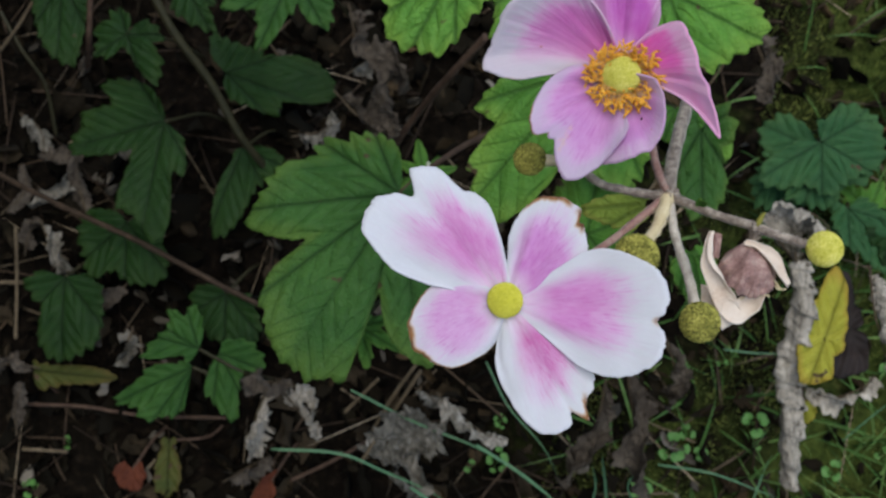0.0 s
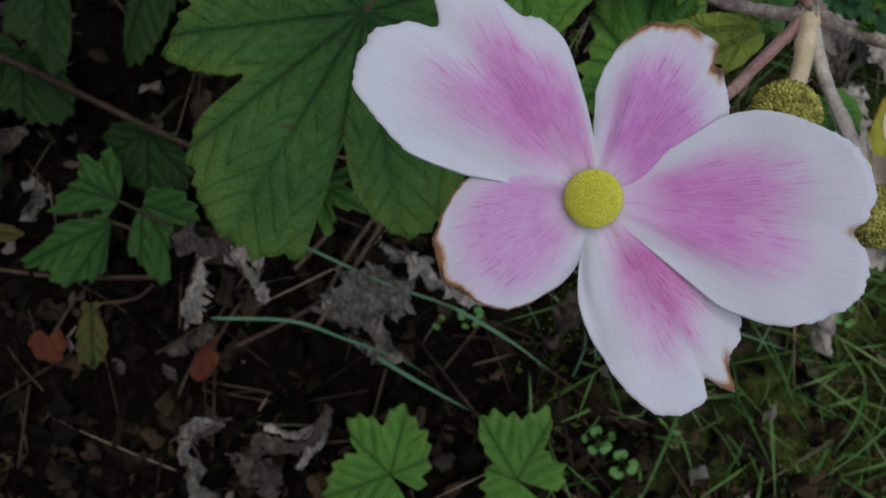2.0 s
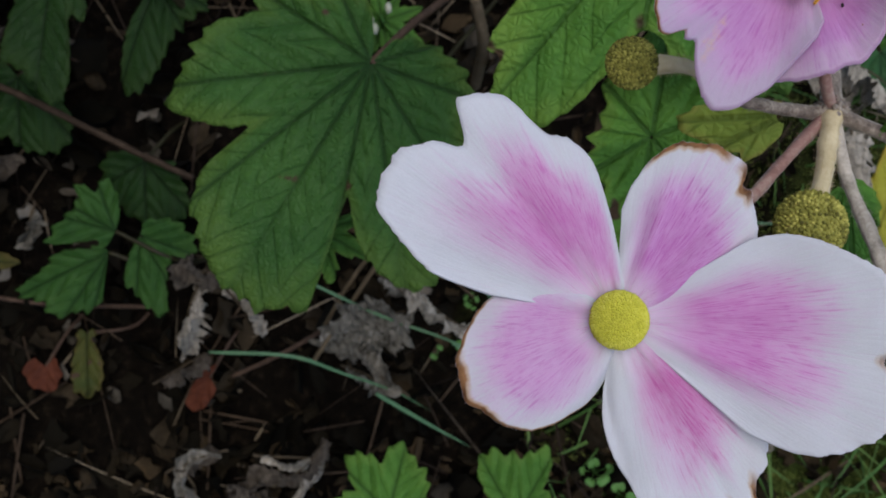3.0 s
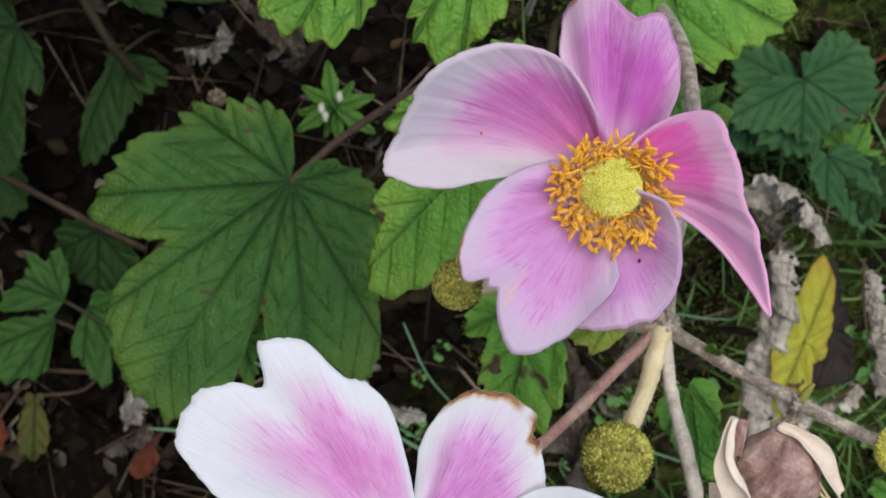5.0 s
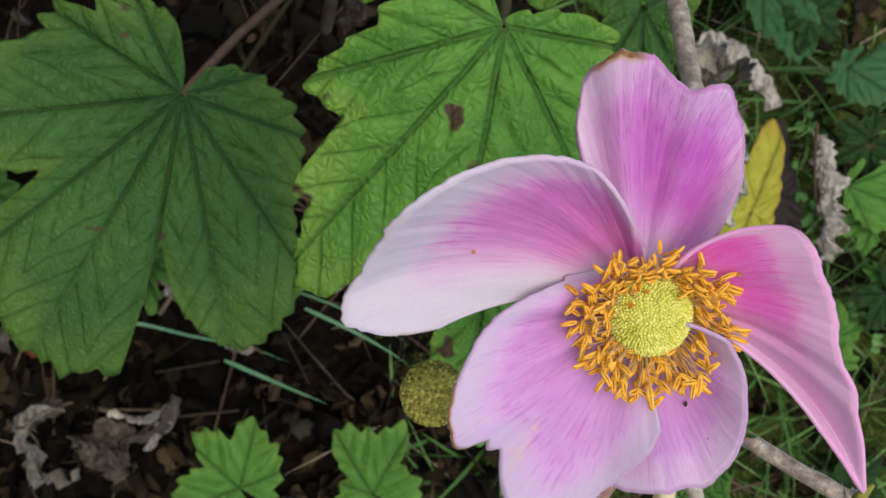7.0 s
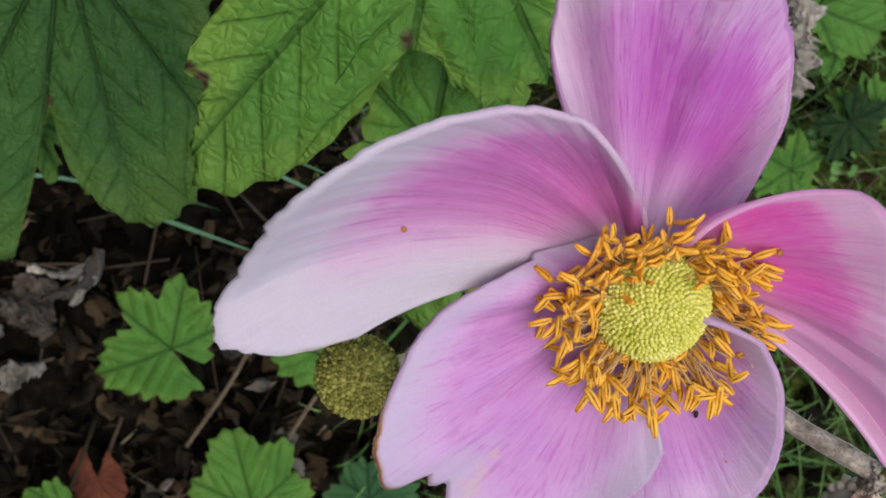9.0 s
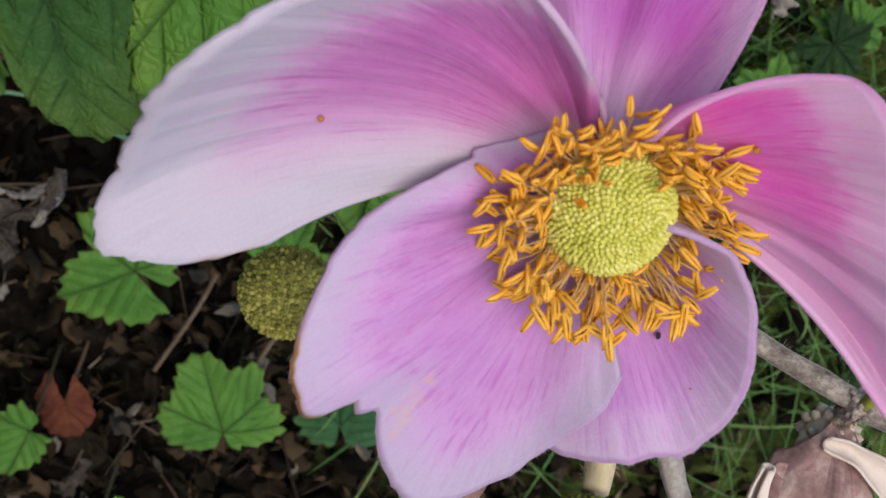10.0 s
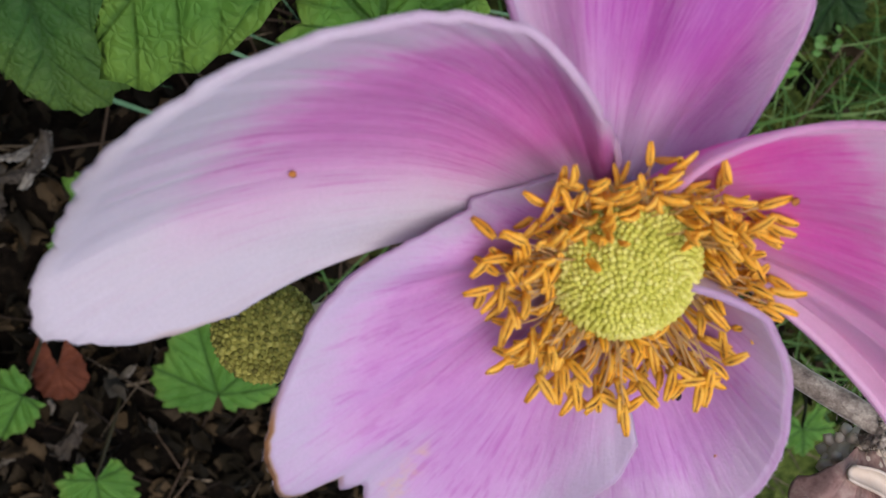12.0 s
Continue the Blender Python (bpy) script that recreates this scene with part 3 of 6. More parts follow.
petal(flower1, F1, (7.3, 87.0, [5.4, 6.5, 8.2, 10.8, 13.0, 16.2, 18.9, 21.1, 22.8, 23.3, 23.8, 24.4, 25.1, 25.8, 26.4, 26.2, 28.4, 28.9, 28.9, 28.9, 28.7, 28.4, 28.1, 27.8, 27.0, 26.1, 24.7, 23.2, 21.1, 18.9, 16.1]), 0.004, petal_fresh_brown, 0.0015, -0.001, 2.0, "pink petal with a browned torn rim")
petal(flower1, F1, (-42.3, 32.0, [23.4, 29.6, 32.9, 35.4, 37.4, 38.4, 38.6, 38.0, 36.0, 37.5, 38.0, 37.8, 37.1, 35.7, 33.3, 31.2, 28.9, 26.2, 21.9]), 0.012, petal_fresh_wide, 0.001, 0.0, 3.0)
petal(flower1, F1, (-100.8, -8.9, [10.9, 14.8, 16.6, 18.2, 19.8, 21.2, 22.6, 24.1, 26.0, 27.8, 29.5, 30.8, 32.1, 33.0, 33.5, 34.0, 34.0, 34.0, 33.8, 33.0, 30.7, 32.8, 34.6, 32.1, 30.5, 30.2, 30.0, 29.6, 28.9, 28.1, 26.0, 24.1, 22.3, 20.8, 19.6, 18.1, 16.9, 15.8, 14.2, 12.4, 11.1, 9.5, 8.2, 7.2, 6.4]), 0.004, petal_fresh_low, 0.001, 0.0, 4.0, "white and pink petal with a torn tip")
petal(flower1, F1, (-230.8, -92.9, [4.1, 5.2, 7.0, 8.4, 9.7, 11.5, 13.6, 16.3, 18.2, 19.8, 20.9, 22.0, 23.1, 24.0, 24.5, 24.8, 25.2, 24.1, 23.2, 22.7, 21.7, 20.4, 18.3, 16.1, 14.0, 12.1, 9.7, 7.1, 5.0]), 0.001, petal_fresh_rim, 0.0015, -0.001, 5.0, "pale pink petal with a brown rim")
part("flower_centre", studded_ball(bmesh.new(), Vector(F1) + Vector((0, 0, 0.0028)), 0.0041, 1500, 0.00020, 0.9, 1.6, 0.5), ball_lime_mat, flower1, "round lemon-yellow carpel head")

F2 = (0.0291, 0.0568, 0.5160)
flower2 = part("flower", tube(bmesh.new(), [Vector(F2) + Vector((0, 0, -0.004)), Vector(F2) + Vector((0, 0, 0.002))], 0.0022, 4, 10), stem_cream_mat, plant,
               "open rose-pink flower with a ring of orange stamens")
petal(flower2, F2, (83.9, 163.0, [3.5, 5.8, 7.9, 8.2, 9.1, 10.1, 11.1, 14.0, 18.6, 20.3, 21.6, 22.8, 23.8, 24.8, 25.8, 26.7, 27.5, 28.3, 28.9, 29.6, 30.3, 30.9, 31.5, 31.7, 32.0, 32.2, 32.5, 32.7, 32.9, 33.2, 33.7, 34.2, 34.6, 34.5, 33.4, 32.0, 30.5, 29.1, 27.1, 23.9]), 0.009, petal_rosy_band, 0.0, 0.0, 6.0, bend=28, rim=(2.0, 2.0, 6.0, 12.0, 13.8, 15.5, 16.2, 16.5, 15.5, 12.6, 9.7, 6.9, 7.3, 6.2, 4.3), cup=2.1, waves=0.3)
petal(flower2, F2, (44.9, 116.3, [5.0, 7.0, 9.2, 11.3, 13.3, 15.2, 17.0, 18.6, 19.8, 21.0, 21.9, 22.7, 23.6, 24.3, 25.0, 25.5, 26.0, 26.2, 26.3, 26.0, 25.5, 25.3, 25.5, 26.2, 27.1, 28.1, 28.8, 29.4, 29.5, 29.6, 29.2, 28.9, 28.4, 27.4, 25.7, 23.6, 21.3, 17.0, 11.0]), 0.006, petal_rosy_full, -0.0012, 0.0, 7.0, rim=(4.0, 4.0, 4.0, 4.3, 5.2, 6.6, 8.4, 9.0, 8.0, 8.0, 8.0, 7.2, 3.9, 2.1, 2.0), cup=1.4, fold=((0.56, 0.0003, 0.05),), waves=0.3)
petal(flower2, F2, (-5.0, 76.8, [21.0, 25.5, 29.0, 25.0, 22.3, 21.4, 20.5, 18.8, 18.2, 17.8, 17.3, 17.2, 17.2, 17.1, 17.0, 16.9, 16.8, 16.7, 16.6, 16.6, 16.6, 16.7, 16.7, 16.8, 16.9, 17.0, 16.7, 15.4, 13.8, 11.5, 9.0, 6.0]), 0.017, petal_hot, 0.0, 0.0, 8.0, bend=-40, rim=(11.0, 12.5, 14.0, 14.0, 14.0, 14.0, 14.0, 14.0, 14.0, 14.0, 14.0, 13.5, 11.4, 8.5, 6.0), cup=1.4, waves=0.3)
petal(flower2, F2, (-112.0, -9.4, [22.0, 22.0, 22.0, 22.0, 21.9, 21.8, 21.7, 21.5, 21.3, 21.0, 20.9, 20.7, 20.0, 19.3, 18.3, 17.2, 16.1, 15.0, 14.0, 13.1, 12.2, 11.3, 10.5, 9.7, 8.9, 8.2, 6.0, 3.5]), 0.0105, petal_rosy_low, -0.0008, 0.0, 9.0, rim=(-3.0, -1.5, 1.5, 4.0, 5.3, 6.2, 7.3, 8.0, 8.0, 8.0, 8.0, 7.0), cup=1.3, waves=0.3)
petal(flower2, F2, (-235.0, -83.0, [6.3, 6.4, 6.5, 6.7, 6.9, 7.1, 7.3, 7.6, 7.9, 8.3, 8.8, 9.3, 10.1, 10.1, 11.0, 11.8, 12.6, 13.6, 14.5, 15.5, 16.5, 17.5, 18.4, 19.2, 20.0, 20.8, 21.6, 22.5, 23.5, 24.3, 25.0, 25.8, 26.3, 26.7, 26.2, 23.4, 24.2, 22.8, 24.1, 25.3, 26.3, 27.3, 28.2, 29.1, 29.2, 28.8, 27.8, 26.7, 25.3, 23.9, 22.2, 20.7, 19.3, 18.0, 17.0, 16.1, 14.8, 13.6]), 0.003, petal_rosy, 0.0020, 0.0, 10.0, "pink petal with a notched browned edge", rim=(0.8, 0.8, 0.8, 0.8, 0.9, 2.0, 2.7, 3.1, 3.3, 3.3, 3.4, 3.4, 3.5, 2.5, 1.4, 0.6, 0.1, 0.3, 1.1, 2.9, 4.2, 4.5), cup=1.8, fold=((0.40, 0.0016, 0.050), (0.55, 0.0007, 0.022)), waves=0.3)
part("flower_centre", studded_ball(bmesh.new(), Vector(F2) + Vector((0, 0, 0.0035)), 0.0047, 1900, 0.00021, 0.85, 1.5, 0.6), ball_mat, flower2, "round yellow-green carpel head")


def stamen_mesh(length, bend, anther, swing, lift):
    bm = bmesh.new()
    pts = [(0, 0, 0), (length * 0.5, 0, length * 0.18 + bend), (length, 0, length * 0.22 + bend * 0.5)]
    tube(bm, pts, 0.00007, 5, 4)
    me = bpy.data.meshes.new("stamen")
    bm.to_mesh(me)
    bm.free()
    me.materials.append(filament_mat)
    bm = bmesh.new()
    end = Vector(pts[-1])
    way = Vector((math.cos(swing) * math.cos(lift), math.sin(swing) * math.cos(lift), math.sin(lift)))
    out = way.cross(Vector((0, 0, 1))).normalized()
    tip = end + way * anther
    for s in (-1, 1):
        tube(bm, [end + out * s * 0.0001, end.lerp(tip, 0.5) + out * s * 0.00014 + Vector((0, 0, 0.00016)), tip + out * s * 0.00008], [0.00012, 0.00019, 0.00020, 0.00018, 0.00009], 7, 6)
    seam = bmesh.new()
    tube(seam, [end, end.lerp(tip, 0.5) + Vector((0, 0, 0.00034)), tip + Vector((0, 0, 0.00006))], [0.00003, 0.00009, 0.00009, 0.00004], 6, 4)
    sm = bpy.data.meshes.new("seam")
    seam.to_mesh(sm)
    seam.free()
    sm.materials.append(seam_mat)
    an = bpy.data.meshes.new("anther")
    bm.to_mesh(an)
    bm.free()
    an.materials.append(anther_mat)
    for mesh in (me, an):
        for p in mesh.polygons:
            p.use_smooth = True
    return me, an, sm


def join_meshes(name, pair):
    me = bpy.data.meshes.new(name)
    bm = bmesh.new()
    for slot, src in enumerate(pair):
        k = len(bm.faces)
        bm.from_mesh(src)
        bm.faces.ensure_lookup_table()
        for f in bm.faces[k:]:
            f.material_index = slot
            f.smooth = True
    bm.to_mesh(me)
    bm.free()
    for src in pair:
        me.materials.append(src.materials[0])
    return me


rng = random.Random(5)
stamen_kinds = [join_meshes("stamen", stamen_mesh(0.0010 + 0.0048 * rng.random() ** 1.2, rng.uniform(-0.0002, 0.0012), rng.uniform(0.0016, 0.0025), rng.uniform(-1.3, 1.3), rng.uniform(-0.6, 0.8))) for _ in range(32)]
for i in range(400):
    a = i * 2.39996 + rng.uniform(-0.3, 0.3)
    ob = new("stamen", rng.choice(stamen_kinds))
    ob.parent = flower2
    spot = Vector(F2) + Vector((math.cos(a) * 0.0038 + 0.0004, math.sin(a) * 0.0038, rng.uniform(0.0014, 0.0036)))
    back = max(0.0, math.sin(a))
    size = rng.uniform(0.85, 1.05) - 0.12 * back
    ob.matrix_basis = Matrix.LocRotScale(spot, Euler((rng.uniform(-0.6, 0.6), rng.uniform(-0.55, 0.12) - rng.uniform(0.2, 1.0) * back, a + rng.uniform(-0.45, 0.45))), Vector((size, size, size)))


def speck(x, y, size, mat, label, stretch=1.0):
    """A crumb or a plain blob for an insect, lying on the flower's petals."""
    near = [(math.hypot(v.co.x - x, v.co.y - y), v.co.z) for ob in flower2.children if ob.name.startswith("petal") for v in ob.data.vertices if abs(v.co.x - x) < 0.0008 and abs(v.co.y - y) < 0.0008]
    z = max(h for d, h in near if d < 0.0007)
    bm = bmesh.new()
    bmesh.ops.create_icosphere(bm, subdivisions=2, radius=size)
    for v in bm.verts:
        v.co *= 1 + 0.5 * noise.noise(v.co * 2500)
        v.co.z *= 0.35
        v.co.y *= stretch
        v.co += Vector((x, y, z + 0.0003))
    return part("petal_speck", bm, mat, flower2, label)


speck_mat = mottled("speck_rust", [(0.3, (0.25, 0.08, 0.02)), (0.7, (0.45, 0.20, 0.05))], 900.0, 0.8)
insect_mat = mottled("speck_black", [(0.3, (0.008, 0.006, 0.006)), (0.7, (0.03, 0.02, 0.02))], 900.0, 0.7)
speck(0.0091, 0.0643, 0.00024, speck_mat, "rusty speck on the petal")
speck(0.0380, 0.0618, 0.00028, speck_mat, "rusty speck on the petal")
# Small black insect, shaped as a stretched blob without legs.
speck(0.0340, 0.0458, 0.00022, insect_mat, "small black insect on the petal, as a plain blob", 1.7)
speck(0.0360, 0.0424, 0.00012, speck_mat, "rusty speck on the petal")

NODE = (0.0454, 0.0351, 0.4810)


for fuzzy in (stem_mat, stem_pale_mat, stem_red_mat, stem_cream_mat):
    coat = fuzzy.node_tree.nodes["Principled BSDF"]
    coat.inputs["Sheen Weight"].default_value = 0.3
    coat.inputs["Sheen Roughness"].default_value = 0.35


def stalk(points, radius, mat, label=""):
    return part("stalk", tube(bmesh.new(), points, radius, 24, 10, 0.25, 420), mat, plant, label)


part("stem", tube(bmesh.new(), [NODE] + [(0.0488, 0.0503, 0.4700), (0.0567, 0.0741, 0.4480), (0.0601, 0.0854, 0.4320), (0.0603, 0.1034, 0.4150), (0.0577, 0.1186, 0.3930), (0.0540, 0.1326, 0.3700)] + [(0.045, 0.175, 0.25), (0.05, 0.20, 0.12), (0.05, 0.21, -0.01)], 0.00195, 70, 12, 0.2, 900), stem_mat, plant, "hairy purple-brown main stem")
part("stem_joint", studded_ball(bmesh.new(), NODE, 0.0025, 60, 0.0006), stem_mat, plant)
stalk([NODE] + [(0.0409, 0.0418, 0.4900), (0.0369, 0.0531, 0.5000)] + [Vector(F2) + Vector((0, 0, -0.003))], [0.0011, 0.0011, 0.0012, 0.0016], stem_red_mat, "thin dark flower stalk")
stalk([NODE] + [(0.0374, 0.0280, 0.4850), (0.0252, 0.0171, 0.4950)] + [Vector(F1) + Vector((0.004, 0.002, -0.006)), Vector(F1) + Vector((0, 0, -0.003))], [0.0014, 0.0011, 0.0010, 0.0011, 0.0018], stem_red_mat, "reddish hairy flower stalk")
stalk([NODE] + [(0.0390, 0.0349, 0.4830), (0.0269, 0.0363, 0.4880), (0.0200, 0.0405, 0.4915)], [0.0015, 0.0012, 0.0011, 0.0011], stem_mat)
stalk([NODE, (0.0415, 0.0250, 0.4890), (0.0365, 0.0175, 0.4990)], [0.0021, 0.0016, 0.0014], stem_cream_mat, "pale cream hairy stalk")
stalk([NODE, (0.0465, 0.0230, 0.4850), (0.0485, 0.0120, 0.4915), (0.0497, 0.0020, 0.4975)], [0.0014, 0.0012, 0.0013, 0.0014], stem_pale_mat, "pale grey hairy stalk")
stalk([NODE, (0.0560, 0.0285, 0.4880), (0.0663, 0.0231, 0.4955), (0.0735, 0.0195, 0.4990), (0.0785, 0.0175, 0.5010)], [0.0014, 0.0012, 0.0013, 0.0011, 0.0011], stem_mat)


def seed_head(place, radius, mat, label, count=800):
    return part("seed_head", studded_ball(bmesh.new(), place, radius, count, radius * 0.062, 0.88, 1.25, 0.7), mat, plant, label)


stalk([(0.0205, 0.0404, 0.4913), (0.0150, 0.0412, 0.4945), (0.0088, 0.0410, 0.4968)], [0.0012, 0.0014, 0.0016], stem_cream_mat, "pale cream hairy stalk end")
seed_head((0.0067, 0.0412, 0.4969), 0.0042, bud_mat, "round olive-green seed head")
seed_head((0.0340, 0.0137, 0.5035), 0.0056, bud_mat, "round olive-green seed head")
seed_head((0.0503, -0.0026, 0.5000), 0.0050, bud_mat, "round olive-green seed head")
seed_head((0.0819, 0.0163, 0.5020), 0.0044, ball_mat, "round lemon-yellow seed head")

# withered flower beside the seed heads
WITHER = (0.0660, 0.0205, 0.4935)
withered = part("withered_flower", studded_ball(bmesh.new(), Vector(WITHER) + Vector((0, -0.004, -0.002)), 0.0028, 60, 0.0007), wither_mat, plant, "shrivelled brown and cream spent flower")
petal(withered, WITHER, (-152.0, -58.0, [8.0, 13.5, 16.0, 16.5, 16.2, 15.5, 13.5, 9.0]), 0.004, wither_brown_mat, 0.006, -0.002, 20.0, "shrivelled purple-brown petal", 0.09, crumple=0.0026)


def curled(points, widths, bow, lean, mat, label, seed, crumple=0.0007):
    """A dry petal rolled round its length: widths in mm, bow and lean in degrees along it."""
    bm = bmesh.new()
    steps, around = 40, 22
    mid = spline(points, steps)
    rows, side = [], None
    for i, p in enumerate(mid):
        t = i / steps
        d = (mid[min(i + 1, steps)] - mid[max(i - 1, 0)]).normalized()
        side = d.cross(Vector((0, 0, 1))).normalized() if side is None else (side - d * side.dot(d)).normalized()
        up = side.cross(d)
        b, l = radians(curve_at(bow, t)), radians(curve_at(lean, t))
        ring = curve_at(widths, t) * 0.001 / max(b, 0.3)
        row = []
        for j in range(around + 1):
            a = (j / around - 0.5) * b
            cx, cy = math.sin(a) * ring, (1 - math.cos(a)) * ring
            q = p + side * (cx * math.cos(l) - cy * math.sin(l)) + up * (cx * math.sin(l) + cy * math.cos(l))
            k = Vector((noise.noise(q * 260 + Vector((seed, 0, 0))), noise.noise(q * 260 + Vector((0, seed, 0))), noise.noise(q * 260 + Vector((0, 0, seed)))))
            row.append(bm.verts.new(q + k * crumple))
        rows.append(row)
    for a, b in zip(rows, rows[1:]):
        for j in range(around):
            bm.faces.new((a[j], a[j + 1], b[j + 1], b[j]))
    return thicken(part("petal", bm, mat, withered, label), 0.0003)


curled([(0.0597, -0.0020, 0.4930), (0.0563, 0.0052, 0.4975), (0.0535, 0.0131, 0.5010), (0.0542, 0.0205, 0.5020)], (7.0, 6.5, 7.0, 6.5, 3.0), (60, 110, 190, 300, 320), (0, 0, 30, 60, 70), wither_mat, "dry cream petal rolled into a horn", 3.0)
curled([(0.0545, 0.0205, 0.5018), (0.0538, 0.0170, 0.5008), (0.0538, 0.0140, 0.4998)], (4.0, 4.5, 3.5), (200, 210, 200), (60, 50, 40), wither_brown_mat, "brown inside of the rolled petal", 5.0)
curled([(0.0628, 0.0190, 0.4960), (0.0680, 0.0160, 0.4975), (0.0712, 0.0110, 0.4975), (0.0735, 0.0075, 0.4960)], (2.0, 4.5, 4.0, 2.0), (150, 150, 120, 100), (20, 30, 40, 50), wither_mat, "narrow dry cream petal", 6.0)
curled([(0.0560, 0.0040, 0.4965), (0.0600, 0.0010, 0.4950), (0.0640, 0.0030, 0.4945), (0.0670, 0.0060, 0.4950)], (4.0, 7.0, 6.0, 3.0), (80, 100, 110, 90), (-20, 0, 20, 20), wither_mat, "dry cream petal under the spent flower", 7.0)
curled([(0.0535, 0.0080, 0.4920), (0.0545, 0.0030, 0.4925), (0.0580, -0.0010, 0.4920)], (3.0, 6.0, 4.0), (70, 80, 70), (0, 10, 20), wither_mat, "dry cream petal", 8.0)
stalk([(0.0663, 0.0231, 0.4955), (0.0662, 0.0216, 0.4945), WITHER], 0.0012, stem_mat)

for k in range(9):
    a = 0.75 * k
    foot = Vector(WITHER) + Vector((0.0035 * math.cos(a), -0.0095 + 0.002 * math.sin(a), 0.001))
    part("thread", tube(bmesh.new(), [foot, foot + Vector((0.002 * math.cos(2 * a), -0.0035, 0.001)), foot + Vector((0.004 * math.cos(2 * a + 0.8), -0.0045 - 0.001 * math.sin(3 * a), 0.0015))], 0.00022, 8, 5), stem_cream_mat, withered)
part("stem_joint", studded_ball(bmesh.new(), (0.0663, 0.0231, 0.4957), 0.0015, 30, 0.0004), stem_mat, plant)
part("stem_joint", tube(bmesh.new(), [(0.0663, 0.0235, 0.4965), (0.0670, 0.0252, 0.4978), (0.0680, 0.0266, 0.4984)], [0.0008, 0.0007, 0.0002], 8, 8, 0.3), bud_mat, plant, "small dried bract tip")

# bracts under the joint
def bract(points_spec, centre, mat, veins, tip_z, label, seed):
    a0, a1, radii = points_spec
    top = max(radii) * 0.001
    bm = bmesh.new()
    fan(bm, centre, a0, a1, radii, lambda u, v, x, y: tip_z * math.hypot(x, y) / top + 0.0015 * math.sin(9 * v + seed) * u, 48, 14, 0.0, 0.0016, 0.0035, veins=veins, seed=seed)
    return thicken(part("bract", bm, mat, plant, label), 0.0003)


bract((-263.6, -94.5, [2.6, 2.9, 3.4, 5.5, 13.0, 20.0, 15.5, 12.0, 11.0, 5.5, 3.6]), (0.0427, 0.0368, 0.4620), leaf_turning_mat, (150, 180, 205), -0.006, "small yellowing bract leaf", 1.0)
bract((-140.6, 9.3, [7.1, 8.6, 10.7, 13.1, 18.2, 23.0, 12.9, 9.9, 7.9, 5.5, 3.1]), (0.0536, 0.0237, 0.4650), leaf_b_mat, (-100, -75, -50), -0.012, "small green bract leaf", 2.0)
bract((-5.3, 116.9, [1.5, 1.6, 1.8, 2.2, 2.5, 3.1, 3.5, 2.3, 1.1]), (0.0525, 0.0289, 0.4840), leaf_young_mat, (60,), 0.006, "tiny green bract", 3.0)


# ---------------------------------------------------------------- broad leaves
def leaf(centre, spec, mat, veins, droop, label, petiole=None, petiole_r=0.0013, petiole_mat=None, teeth=0.0034, tooth=0.0068, pucker=0.00055, turns=220, rings=26, seed=0.0, tilt=(0.0, 0.0), group=""):
    """droop: fall of the rim in metres. tilt: slope along x and y."""
    a0, a1, radii = spec
    top = max(radii) * 0.001
    thing = empty("leaf", (0, 0, 0))
    tagged(thing, label, "leaf", group)
    bm = bmesh.new()

    def height(u, v, x, y):
        r = math.hypot(x, y)
        ang = math.degrees(math.atan2(y, x))
        near = min(abs((ang - k + 180) % 360 - 180) for k in veins)
        off = r * math.sin(radians(min(near, 90)))
        s = r * math.cos(radians(min(near, 90)))
        ridge = 0.0021 * (1 - math.exp(-off / 0.0055)) * min(1.0, r / 0.01)
        turned = min(((ang - k + 180) % 360 - 180 for k in veins), key=abs)
        along = s + (0.004 if turned < 0 else 0.0)
        wave = 1.1 * pucker * math.cos((along - 1.25 * off) * 2 * math.pi * 104.0) * min(1.0, off / 0.004) + pucker * 1.5 * noise.noise(Vector((x * 170, y * 170, seed)))
        big = 0.005 * noise.noise(Vector((x * 28, y * 28, seed)))
        return -droop * (r / top) ** 2 + ridge + wave + big * u + tilt[0] * x + tilt[1] * y

    fan(bm, centre, a0, a1, radii, height, turns, rings, 0.01, teeth, tooth, 0.0004, veins, seed)
    thicken(part("blade", bm, mat, thing), 0.0004)
    if petiole:
        part("leaf_stalk", tube(bmesh.new(), [Vector(centre) + Vector((0, 0, -0.0006))] + petiole, petiole_r, 24, 8, 0.2), petiole_mat or stem_red_mat, thing, "thin reddish leaf stalk")
    return thing


